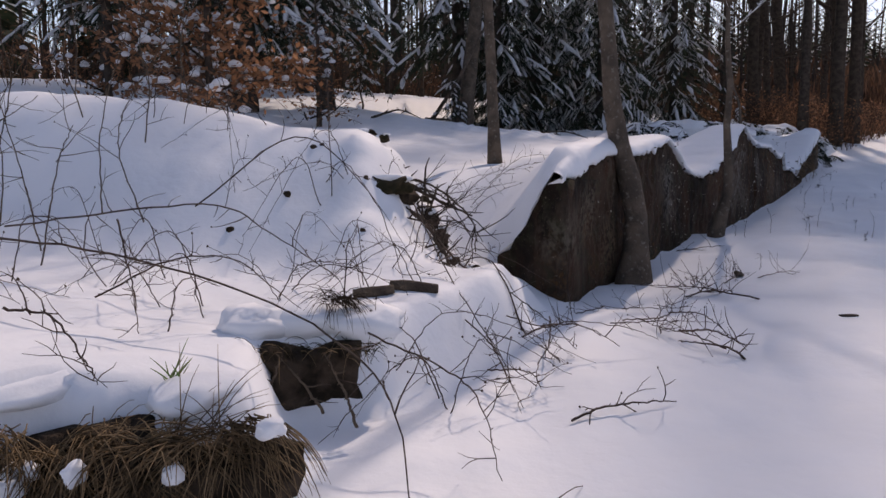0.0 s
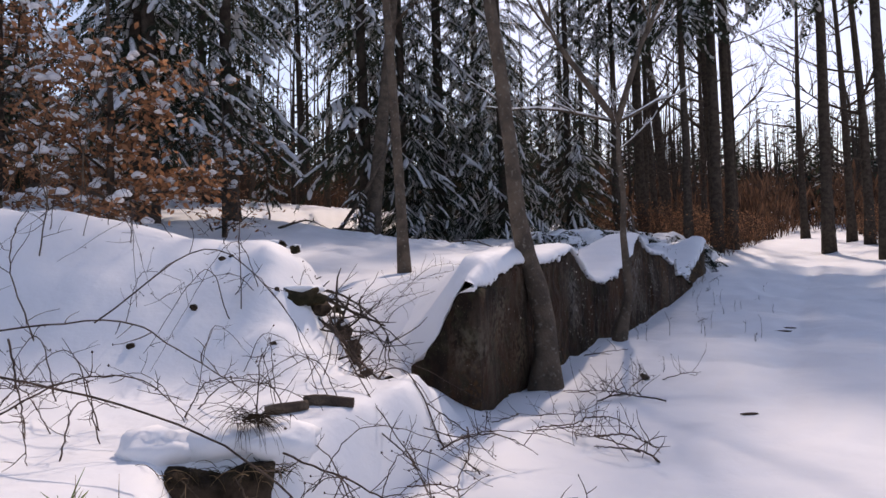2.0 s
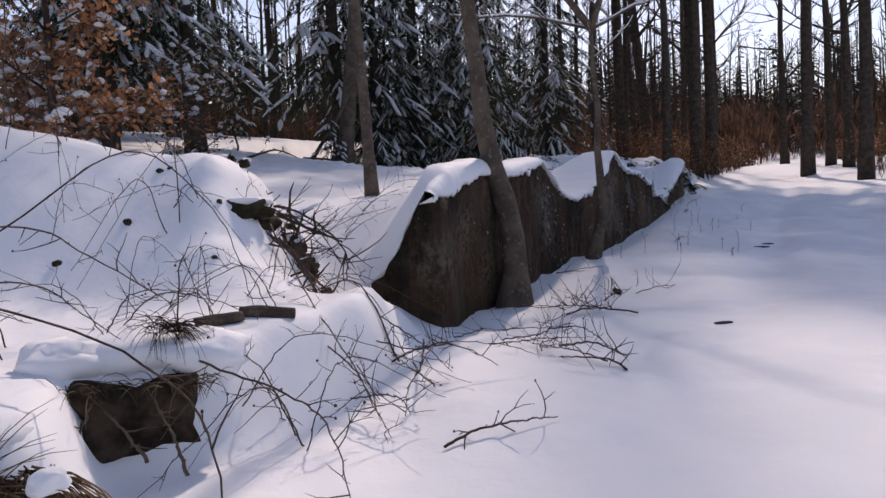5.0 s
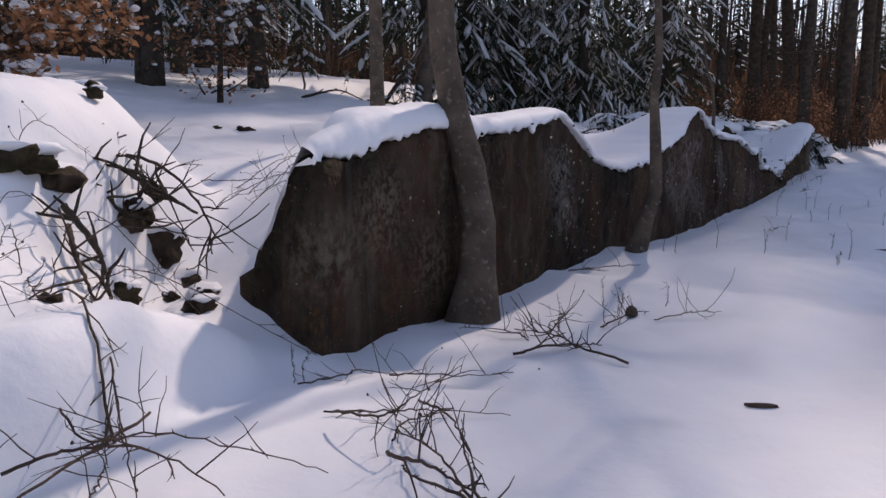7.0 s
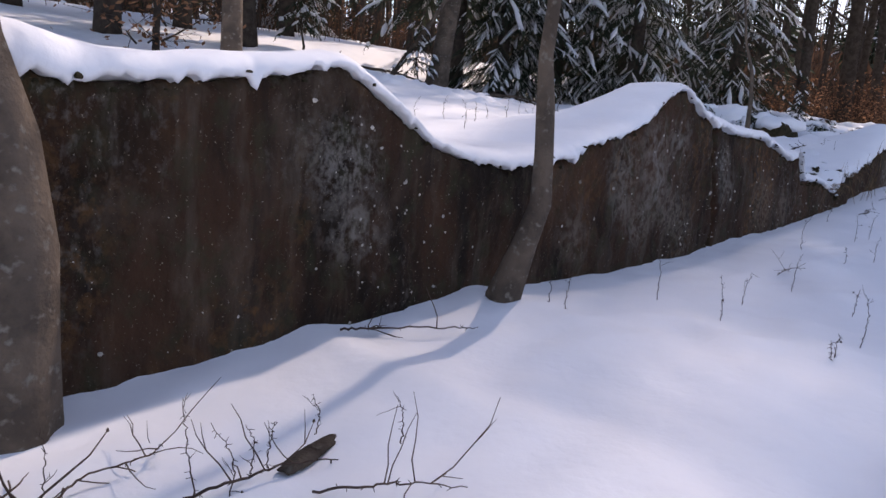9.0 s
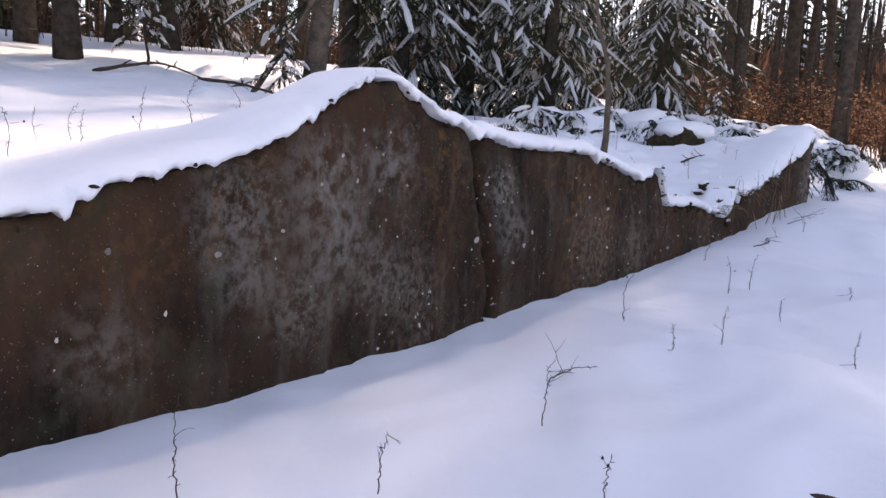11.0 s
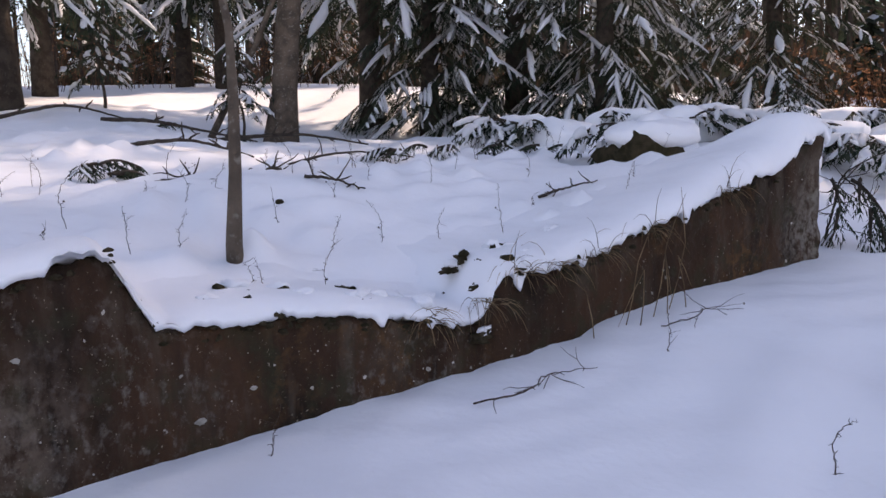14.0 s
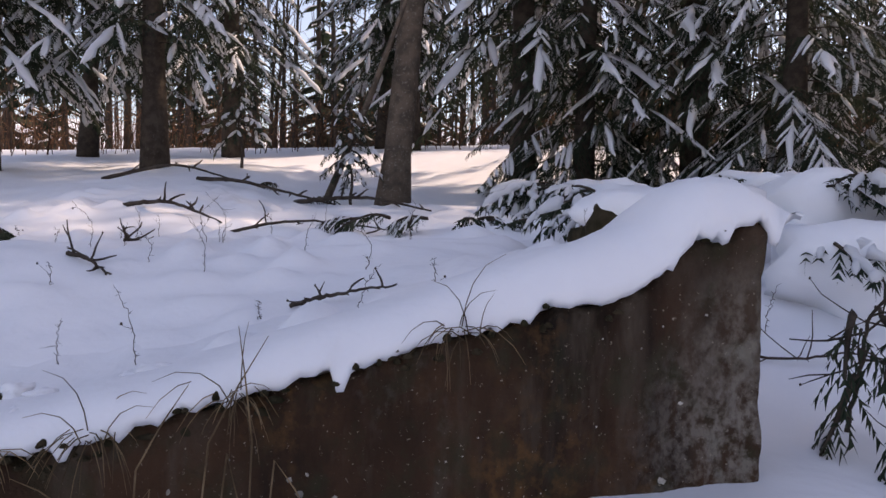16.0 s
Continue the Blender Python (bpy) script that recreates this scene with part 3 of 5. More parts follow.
def spray(nd, sn, st, p, way, length, rng, snowy, width=0.05, step=0.05):
    """One drooping spruce bough: a stem, hanging side twigs fringed with needles, and soft snow along them."""
    n = 6
    pts, v = [Vector(p)], Vector(way).normalized()
    for i in range(n):
        v = (v + Vector((rng.uniform(-0.08, 0.08), rng.uniform(-0.08, 0.08), -0.2 + 0.12 * (i > 3)))).normalized()
        pts.append(pts[-1] + v * (length / n))
    st.tube(pts, [0.016 * (1 - 0.8 * i / n) + 0.003 for i in range(n + 1)], 3)
    count = max(3, int(length / (1.9 * width)))
    if length > 0.5 and rng.random() < snowy:
        # the thick pad that bends the bough's end down
        a = rng.uniform(0.5, 0.8)
        line = []
        for i in range(6):
            f = min(a + (1 - a) * i / 5, 0.999) * n
            line.append(pts[int(f)].lerp(pts[int(f) + 1], f - int(f)) + Vector((rng.uniform(-0.03, 0.03), rng.uniform(-0.03, 0.03), 0.01)))
        fat = min(0.085, 0.035 + 0.022 * length) * rng.uniform(0.6, 1.25)
        wide = [fat * k * rng.uniform(0.7, 1.3) for k in (0.35, 0.8, 1.0, 1.05, 0.8, 0.3)]
        sn.drift(line, wide, [0.8 * w + 0.01 for w in wide])
    load = snowy * (0.2 + 0.85 * max(0.0, 0.5 + noise.noise((p[0] + 3.1 * way[0], p[1] + 3.1 * way[1], p[2] * 1.3))))
    for j in range(count + 1):
        f = 0.14 + 0.86 * j / count
        i = min(int(f * n), n - 1)
        q = pts[i].lerp(pts[i + 1], f * n - i)
        axis = (pts[i + 1] - pts[i]).normalized()
        across = axis.cross(Vector((0, 0, 1))).normalized()
        hand = 0.0 if j == count else (1.0 if j % 2 else -1.0)
        tw = (axis * 0.8 + across * hand * rng.uniform(0.5, 1.0) + Vector((0, 0, rng.uniform(-0.75, -0.1)))).normalized()
        tl = (0.13 + 0.27 * length * (1 - f)) * rng.uniform(0.55, 1.3) * (1.0 if hand else 0.8)
        k = max(3, int(tl / step))
        flat = tw.cross(Vector((0, 0, 1))).normalized()
        verts, faces = [], []
        for m in range(k):
            c = q + tw * (tl * m / k) + Vector((0, 0, -0.22 * tl * (m / k) ** 2))
            for side in (-1, 1):
                wd = width * (1.2 - 0.6 * m / k) * rng.uniform(0.7, 1.3)
                a = len(verts)
                verts += [c - tw * step * 0.25, c + tw * step * 0.85, c + tw * step * rng.uniform(0.9, 1.5) + flat * (side * wd) + Vector((0, 0, rng.uniform(-0.05, 0.0)))]
                faces.append((a, a + 1, a + 2))
            if m % 3 == 1:
                a = len(verts)
                verts += [c - tw * step * 0.3, c + tw * step * 0.5, c + tw * step * 0.5 + Vector((rng.uniform(-0.03, 0.03), rng.uniform(-0.03, 0.03), -width * rng.uniform(1.2, 3.0)))]
                faces.append((a, a + 1, a + 2))
        nd.add(verts, faces)
        if rng.random() < 0.75 * load:
            e = q + tw * tl * rng.uniform(0.7, 1.0) + Vector((0, 0, -0.2 * tl + 0.012))
            fat = rng.uniform(0.03, 0.06) * (0.6 + 0.5 * min(1.0, tl / 0.4)) * width / 0.05
            sn.drift([q + Vector((0, 0, 0.012)), q.lerp(e, 0.3) + Vector((0, 0, 0.012)), q.lerp(e, 0.72) + Vector((0, 0, 0.014)), e], [fat * 0.5, fat * rng.uniform(0.8, 1.2), fat * rng.uniform(0.7, 1.15), fat * 0.3], [0.02, fat * 0.8, fat * 0.8, 0.008])


def spruce(name, x, y, height, radius, clear, boughs, label, trunk_r=0.16, snowy=0.6, seed=1, group="snowy spruces", top_cut=1.0, coarse=1.0):
    """A spruce with whorls of drooping boughs from `clear` metres up."""
    rng = random.Random(seed)
    tree = base(name, x, y, gz(x, y), label, "spruce tree", group)
    t, nd, sn, st = Shape(), Shape(), Shape(), Shape()
    pts = [Vector((0.04 * math.sin(k + seed), 0.04 * math.cos(1.7 * k), -0.25 + (height + 0.25) * k / 10)) for k in range(11)]
    t.tube(pts, [trunk_r * (1 - 0.92 * k / 10) * (1.25 if k == 0 else 1.0) for k in range(11)], 9, 0.2)
    span = (height - clear) * top_cut
    for k in range(boughs):
        f = (k + rng.random() * 0.8) / boughs
        zz = clear + span * f ** 1.25
        L = radius * (1 - (zz - clear) / (height - clear) * 0.85) * rng.uniform(0.7, 1.15)
        if k < 4:
            L *= 0.8
        a = k * 2.4 + rng.uniform(-0.4, 0.4)
        spray(nd, sn, st, (0, 0, zz), (math.cos(a), math.sin(a), rng.uniform(-0.05, 0.25)), max(0.35, L), rng, snowy, 0.05 * coarse, 0.05 * coarse)
    t.object("trunk", DARK_BARK, tree)
    st.object("bough_wood", DARK_BARK, tree)
    nd.object("needles", NEEDLE, tree, "dark green hanging needles", smooth=False)
    sn.object("bough_snow", SNOW_PAD, tree, "clumps of snow weighing down the boughs")
    return tree


def again(tree, x, y, turn, size):
    return copy_thing(tree, Matrix.Translation((x, y, gz(x, y) - 0.05)) @ Matrix.Rotation(turn, 4, "Z") @ Matrix.Diagonal((size, size, size, 1)))


# the two slim trees growing against the wall, and those on the terrace
bare_tree("leaning_tree", 1.99, 7.60, 0.145, 9, "smooth grey-brown tree leaning against the ruined wall", mat=BARK, seed=3, limbs=8, first=0.82, reach=2.0, sides=16,
          path=[(0.03, -0.06, -0.3), (0.03, -0.05, 0.0), (0.06, -0.03, 0.35), (0.06, 0, 0.7), (-0.02, 0, 1.1), (-0.12, 0, 1.45), (-0.2, 0, 1.9), (-0.25, 0.02, 2.6), (-0.34, 0.05, 3.6), (-0.5, 0.1, 5.0), (-0.7, 0.2, 7.0), (-0.8, 0.2, 9.0)])
bare_tree("forked_tree", 3.72, 9.74, 0.085, 3.2, "slim forked tree with snow on its limbs beside the wall", mat=BARK, seed=8, limbs=2, first=0.9, reach=1.6, snow=True, sides=12,
          path=[(0.0, -0.02, -0.25), (0.0, -0.02, 0.0), (0.1, 0.0, 0.35), (0.17, 0.0, 0.6), (0.16, 0.0, 0.9), (0.14, 0, 1.2), (0.12, 0, 1.5), (0.15, 0, 2.0), (0.1, 0, 2.6), (0.1, 0, 3.1)],
          fork=[((-0.5, 0.2, 1.0), 3.6, 0.055), ((0.3, 0.1, 1.0), 3.6, 0.055), ((0.9, 0.4, 0.3), 1.5, 0.024), ((-0.95, 0.1, 0.05), 2.0, 0.022)])
bare_tree("slim_tree", 0.92, 11.83, 0.1, 9, "slim grey tree standing in snow behind the wall", lean=(-0.5, 0.3), mat=BARK, seed=5, limbs=8, first=0.5, reach=1.6)
bare_tree("stout_tree", 0.75, 24.5, 0.27, 13, "stout brown tree leaning slightly, on the terrace", lean=(1.4, 0.4), mat=BARK, seed=6, limbs=10, first=0.55, reach=3.0, sides=14)
bare_tree("sapling", 6.66, 16.15, 0.042, 3.0, "thin curved sapling growing behind the wall top", mat=BARK, seed=9, limbs=5, first=0.6, reach=0.8, sides=8,
          path=[(0, 0, -0.2), (0, 0, 0.1), (0.03, 0, 0.5), (0.03, 0.02, 0.9), (0.0, 0.05, 1.3), (-0.12, 0.1, 1.7), (-0.2, 0.1, 2.2), (-0.3, 0.15, 3.0)])

# spruces
big = spruce("spruce", 3.9, 30.0, 34, 4.4, 0.7, 225, "tall spruce with drooping boughs loaded with snow", 0.26, 0.55, 11, top_cut=0.97)
again(big, 6.3, 28.6, 2.1, 0.78)
again(big, 9.6, 30.0, 4.0, 0.7)
again(big, 2.2, 28.6, 0.4, 0.8)
again(big, 6.6, 35.5, 1.2, 0.95)
again(big, -10.5, 43.0, 3.1, 0.9)
clear = spruce("tall_spruce", -3.54, 22.0, 19, 3.3, 2.5, 120, "tall spruce with a bare lower trunk and snowy boughs", 0.24, 0.5, 21, top_cut=0.95, coarse=1.35)
again(clear, -5.0, 18.9, 2.6, 0.95)
again(clear, -5.45, 19.5, 5.2, 1.0)
again(clear, -7.0, 25.5, 1.0, 1.05)
again(clear, -10.5, 23.0, 4.2, 1.0)
again(clear, -8.5, 32.0, 3.3, 1.1)
again(clear, -6.0, 31.0, 5.6, 1.1)
again(clear, 0.7, 28.4, 0.7, 1.2)
again(clear, -12.0, 45.0, 1.9, 1.2)
# its high crown, out of view, is added to shade track and terrace
high = spruce("high_spruce", 15.4, 28.2, 31, 4.4, 12.5, 150, "tall spruce beside the track, bare far up its trunk, with an added crown", 0.26, 0.4, 61, top_cut=0.97, coarse=2.0)
# more of them to thicken that shade; the last three fill a skyline gap
for x, y, turn, size in ((17.6, 31.0, 2.2, 1.0), (13.3, 26.6, 0.9, 0.7), (11.8, 30.2, 4.4, 0.7), (14.2, 33.2, 3.0, 1.05), (19.6, 27.0, 5.3, 0.95), (18.6, 22.6, 1.6, 0.9), (-2.6, 41.0, 0.3, 0.8), (0.4, 45.0, 2.9, 0.85), (-5.8, 44.0, 1.2, 0.85)):
    again(high, x, y, turn, size)
small = spruce("young_spruce", 0.35, 24.0, 1.9, 0.8, 0.7, 18, "young spruce bowed under thick snow", 0.035, 0.95, 31, group="young spruces")
again(small, -2.6, 23.4, 0.8, 1.1)
again(small, 9.7, 23.6, 3.0, 0.55)

# bare trees along the road and in the wood
for k, (x, y, r, h, lean) in enumerate([(21.6, 46.5, 0.42, 20, (-1.0, 0)), (18.8, 34.4, 0.26, 18, (-0.5, 0)), (18.6, 41.0, 0.22, 17, (-0.6, 0.5)),
                                        (27.0, 51.0, 0.24, 18, (-0.3, 0)), (28.0, 36.5, 0.24, 18, (-1.0, 0)), (24.9, 31.4, 0.24, 18, (-0.8, 0)),
                                        (11.0, 36.0, 0.17, 15, (0.4, 0)), (15.0, 44.0, 0.22, 17, (0.3, 0)), (31.0, 45.0, 0.25, 18, (0, 0)), (21.5, 19.5, 0.24, 17, (0.3, 0)), (23.4, 40.5, 0.2, 17, (-0.4, 0)), (16.0, 37.0, 0.18, 16, (0.4, 0))]):
    bare_tree("bare_tree", x, y, r, h, "tall dark leafless tree standing in the snowy wood", lean=lean, seed=40 + k, limbs=16, first=0.22, reach=4.2, group="bare trees", sub=5)


# far woods and undergrowth
def far_woods():
    rng = random.Random(77)
    sh = Shape()
    made = 0
    while made < 1060:
        a, r = rng.uniform(radians(-95), radians(62)), rng.uniform(30, 135) if made % 3 else rng.uniform(26, 60)
        if made > 520:
            a, r = rng.uniform(radians(-20), radians(56)), rng.uniform(55, 150)
        x, y = 6 + r * math.sin(a), 14 + r * math.cos(a)
        s, d = sd(x, y)
        if (-3.5 < d < 5.5 and s < 80) or (d > 5 and s < 10):
            continue
        z = gz(x, y)
        h, rad = rng.uniform(9, 17), rng.uniform(0.08, 0.2)
        lx, ly = rng.uniform(-0.8, 0.8), rng.uniform(-0.8, 0.8)
        pts = [Vector((x + lx * f * f, y + ly * f * f, z - 0.2 + h * f)) for f in (0, 0.2, 0.45, 0.7, 1.0)]
        sh.tube(pts, [rad * (1 - 0.8 * f) for f in (0, 0.2, 0.45, 0.7, 1.0)], 5)
        for _ in range(9):
            f = rng.uniform(0.2, 0.98)
            i = min(int(f * 4), 3)
            p = Vector((x + lx * f * f, y + ly * f * f, z + h * f))
            b = rng.uniform(0, 6.28)
            q = wander(p, (math.cos(b), math.sin(b), rng.uniform(0.3, 1.2)), rng.uniform(1.0, 3.2) * (1.1 - 0.5 * f), 3, 0.25, 0.05, rng)
            sh.tube(q, [rad * 0.3, rad * 0.22, rad * 0.14, 0.01], 3)
        made += 1
    return tagged(sh.object("far_woods", DARK_BARK), "distant leafless winter woods of thin dark trunks", "woods", kind="stuff")


def undergrowth():
    """Brown brushwood: thin upright stems with a few dead leaves."""
    rng = random.Random(5)
    st, lf = Shape(), Shape()
    zones = [(2600, lambda: at(rng.uniform(16, 50), rng.uniform(-7, -0.3) if rng.random() < 0.75 else rng.uniform(5.0, 10)), 1.5),
             (2600, lambda: at(rng.uniform(-18, 40), rng.uniform(-42, -20)), 2.4),
             (4200, lambda: at(rng.uniform(45, 140), rng.uniform(-50, 55)), 5.5)]
    for count, spot, tall in zones:
        for _ in range(count):
            x, y = spot()
            s, d = sd(x, y)
            if -0.1 < d < 5.2 and s < 70:
                continue
            if s < 13 and d > -4.5:
                continue
            z = gz(x, y)
            h = tall * rng.uniform(0.5, 1.25)
            p = wander((x, y, z - 0.05), (rng.uniform(-0.35, 0.35), rng.uniform(-0.35, 0.35), 1), h, 3, 0.2, 0.05, rng)
            k = 1.0 if tall < 4 else 2.6
            st.tube(p, [0.014 * k, 0.011 * k, 0.008 * k, 0.004 * k], 3)
            for _ in range(4 if tall < 4 else 0):
                q = p[rng.randint(1, 3)]
                a = rng.uniform(0, 6.28)
                st.tube([q, q + Vector((math.cos(a) * 0.3, math.sin(a) * 0.3, rng.uniform(0.05, 0.4)))], [0.006, 0.003], 3)
            if tall > 4:
                # a dense far thicket reads as tangled sprays of twigs
                for _ in range(12):
                    q = p[rng.randint(0, 2)] + Vector((rng.uniform(-1.2, 1.2), rng.uniform(-1.2, 1.2), rng.uniform(0, 0.6)))
                    w, g = Vector((rng.uniform(-0.5, 0.5), rng.uniform(-0.5, 0.5), 1)) * rng.uniform(0.9, 2.0), Vector((rng.uniform(-1, 1), rng.uniform(-1, 1), 0)) * 0.16
                    st.add([q, q + w * 0.55 + g, q + w, q + w * 0.5 - g * 0.4], [(0, 1, 2, 3)])
                continue
            for _ in range(11 if tall < 2 else 6):
                q = p[rng.randint(1, 3)] + Vector((rng.uniform(-0.3, 0.3), rng.uniform(-0.3, 0.3), rng.uniform(-0.2, 0.25)))
                a, c = rng.uniform(0, 6.28), rng.uniform(0.03, 0.06)
                u, v = Vector((math.cos(a), math.sin(a), rng.uniform(-0.6, 0.6))) * c, Vector((-math.sin(a), math.cos(a), rng.uniform(-0.8, 0.8))) * c
                lf.add([q - u, q + v * 0.6, q + u, q - v * 0.6], [(0, 1, 2, 3)])
    ob = tagged(st.object("undergrowth", BRUSH), "brown leafless brushwood between the forest trees", "undergrowth", kind="stuff")
    lf.object("dead_leaves", LEAF, ob, "scattered rusty dead leaves", smooth=False)
    return ob


def far_spruces():
    rng = random.Random(15)
    nd, sn = Shape(), Shape()
    made = 0
    while made < 235:
        a, r = (rng.uniform(radians(-100), radians(-28)), rng.uniform(40, 70)) if made % 4 == 1 else (rng.uniform(radians(-60), radians(58)), rng.uniform(36, 100))
        if 120 <= made < 160:
            a, r = rng.uniform(radians(-30), radians(-6)), rng.uniform(62, 100)
        if made >= 160:
            a, r = rng.uniform(radians(14), radians(60)), rng.uniform(88, 135)
        x, y = 6 + r * math.sin(a), 14 + r * math.cos(a)
        s, d = sd(x, y)
        if (-9 < d < 9 and s < 80) or (-5 < x < 1 and y < 62):
            continue
        z, h = gz(x, y), rng.uniform(8, 17)
        nd.tube([(x, y, z - 0.2), (x, y, z + h)], [0.16, 0.02], 4)
        for k in range(64):
            f = (k + rng.random()) / 64
            L = (0.5 + 2.4 * (1 - f)) * rng.uniform(0.6, 1.15)
            b = k * 2.4 + rng.uniform(-0.5, 0.5)
            c, side = Vector((x, y, z + 0.6 + (h - 0.6) * f)), Vector((-math.sin(b), math.cos(b), 0))
            out = Vector((math.cos(b), math.sin(b), -0.45))
            w = L * 0.3
            nd.add([c, c + out * L * 0.5 + side * w, c + out * L * 0.75 + side * w * 0.4, c + out * L, c + out * L * 0.72 - side * w * 0.45, c + out * L * 0.5 - side * w, c + out * L * 0.5 + Vector((0, 0, 0.12))],
                   [(0, 1, 6), (1, 2, 6), (2, 3, 6), (3, 4, 6), (4, 5, 6), (5, 0, 6)])
            if rng.random() < 0.55:
                m = c + out * L * 0.55 + Vector((0, 0, 0.13))
                sn.add([m - out * L * 0.3, m + side * w * 0.5, m + out * L * 0.3, m - side * w * 0.5, m + Vector((0, 0, 0.1))], [(0, 1, 4), (1, 2, 4), (2, 3, 4), (3, 0, 4)])
        made += 1
    ob = tagged(nd.object("far_spruces", NEEDLE, smooth=False), "distant dark spruces dusted with snow", "woods", kind="stuff")
    sn.object("bough_snow", SNOW_PAD, ob, "snow on the far boughs")
    return ob


far_woods()
far_spruces()
undergrowth()


def leafy_bush(x, y, height, reach, leaves, seed, label):
    """A young beech that has kept its dry leaves, with snow lumps on it."""
    rng = random.Random(seed)
    tree = base("beech_bush", x, y, gz(x, y), label, "bush", "brown-leaved beeches")
    st, lf, sn = Shape(), Shape(), Shape()
    tips = []
    for k in range(20):
        a = rng.uniform(0, 6.28)
        p0 = Vector((rng.uniform(-0.3, 0.3), rng.uniform(-0.3, 0.3), -0.1))
        p = wander(p0 + Vector((0, 0, height * rng.uniform(0.0, 0.7))), (math.cos(a), math.sin(a), rng.uniform(0.2, 0.7)), reach * rng.uniform(0.6, 1.1), 5, 0.15, 0.0, rng)
        st.tube(p, [0.025, 0.02, 0.015, 0.01, 0.007, 0.004], 4)
        tips += p[2:]
        for _ in range(6):
            i = rng.randint(1, 4)
            q = wander(p[i], (rng.uniform(-1, 1), rng.uniform(-1, 1), rng.uniform(-0.2, 0.5)), rng.uniform(0.4, 0.9), 3, 0.2, 0.0, rng)
            st.tube(q, [0.008, 0.006, 0.004, 0.002], 3)
            tips += q[1:]
    st.tube([(0, 0, -0.2), (0.05, 0, height * 0.5), (0, 0.1, height)], [0.07, 0.045, 0.012], 7)
    for _ in range(leaves):
        c = rng.choice(tips) + Vector((rng.gauss(0, 0.12), rng.gauss(0, 0.12), rng.gauss(-0.03, 0.1)))
        a, w = rng.uniform(0, 6.28), rng.uniform(0.045, 0.075)
        u = Vector((math.cos(a), math.sin(a), rng.uniform(-1.2, 0.1))).normalized() * w
        v = u.cross(Vector((rng.uniform(-1, 1), rng.uniform(-1, 1), 1))).normalized() * w * 0.55
        lf.add([c - u, c + v, c + u, c - v], [(0, 1, 2), (0, 2, 3)])
    for _ in range(leaves // 14):
        c = rng.choice(tips)
        r = rng.uniform(0.03, 0.085)
        sn.pad(c + Vector((0, 0, 0.03)), r * 1.4, r, r, rng.uniform(0, 3), 6)
    st.object("stem", DARK_BARK, tree)
    lf.object("leaves", LEAF, tree, "curled rusty brown leaves", smooth=False)
    sn.object("leaf_snow", SNOW_PAD, tree, "lumps of snow caught in the leaves")
    return tree


leafy_bush(-3.5, 10.9, 4.6, 2.0, 3600, 3, "young beech with curled brown leaves and snow lumps")
leafy_bush(-6.2, 13.5, 5.5, 2.2, 2400, 4, "young beech with curled brown leaves and snow lumps")
leafy_bush(-2.9, 17.0, 3.2, 1.3, 700, 6, "thin young beech with a few brown leaves")


# brambles, twigs, stones and litter
def arc(points, steps=22, wob=0.012, rng=random):
    """A smooth line through a few points, slightly uneven."""
    P = [Vector(p) for p in points]
    P = [P[0] * 2 - P[1]] + P + [P[-1] * 2 - P[-2]]
    out = []
    n = len(P) - 3
    for i in range(steps + 1):
        u = min(i / steps * n, n - 1e-6)
        k = int(u)
        t = u - k
        a, b, c, d = P[k:k + 4]
        q = 0.5 * ((2 * b) + (c - a) * t + (2 * a - 5 * b + 4 * c - d) * t * t + (3 * b - a - 3 * c + d) * t ** 3)
        out.append(q + Vector((rng.uniform(-wob, wob), rng.uniform(-wob, wob), rng.uniform(-wob, wob))))
    return out


def bramble(points, r=0.006, shoots=7, seed=1, name="bramble", label="arching dark bramble stem with short side shoots", category="bramble", group="brambles over the bank", mat=None, shoot=0.22):
    rng = random.Random(seed)
    o = Vector(points[0])
    th = base(name, *points[0], label, category, group)
    line = [p - o for p in arc(points, 24, 0.006, rng)]
    sh = Shape()
    sh.tube(line, [r * (1 - 0.65 * i / 24) for i in range(25)], 5)
    for _ in range(12):
        i = rng.randint(2, 22)
        sh.tube([line[i], line[i] + Vector((rng.uniform(-1, 1), rng.uniform(-1, 1), rng.uniform(-1, 1))).normalized() * 0.018], [r * 0.5, 0.001], 3)
    sh.object("stem", mat or TWIG, th)
    for _ in range(shoots):
        tw = Shape()
        i = rng.randint(3, 23)
        way = Vector((rng.uniform(-1, 1), rng.uniform(-1, 1), rng.uniform(-0.5, 1)))
        p = wander(line[i], way, shoot * rng.uniform(0.3, 1.3), 4, 0.3, 0.0, rng)
        tw.tube(p, [r * 0.5, r * 0.45, r * 0.4, r * 0.3, r * 0.2], 4)
        if rng.random() < 0.2:
            tw.pad(p[-1], 0.006, 0.005, 0.01, 0, 5)
        if rng.random() < 0.5:
            q = wander(p[2], way + Vector((rng.uniform(-1, 1), rng.uniform(-1, 1), 0.3)), shoot * 0.4, 2, 0.3, 0.0, rng)
            tw.tube(q, [r * 0.4, r * 0.3, r * 0.15], 3)
        tw.object("twig", mat or TWIG, th)
    return th


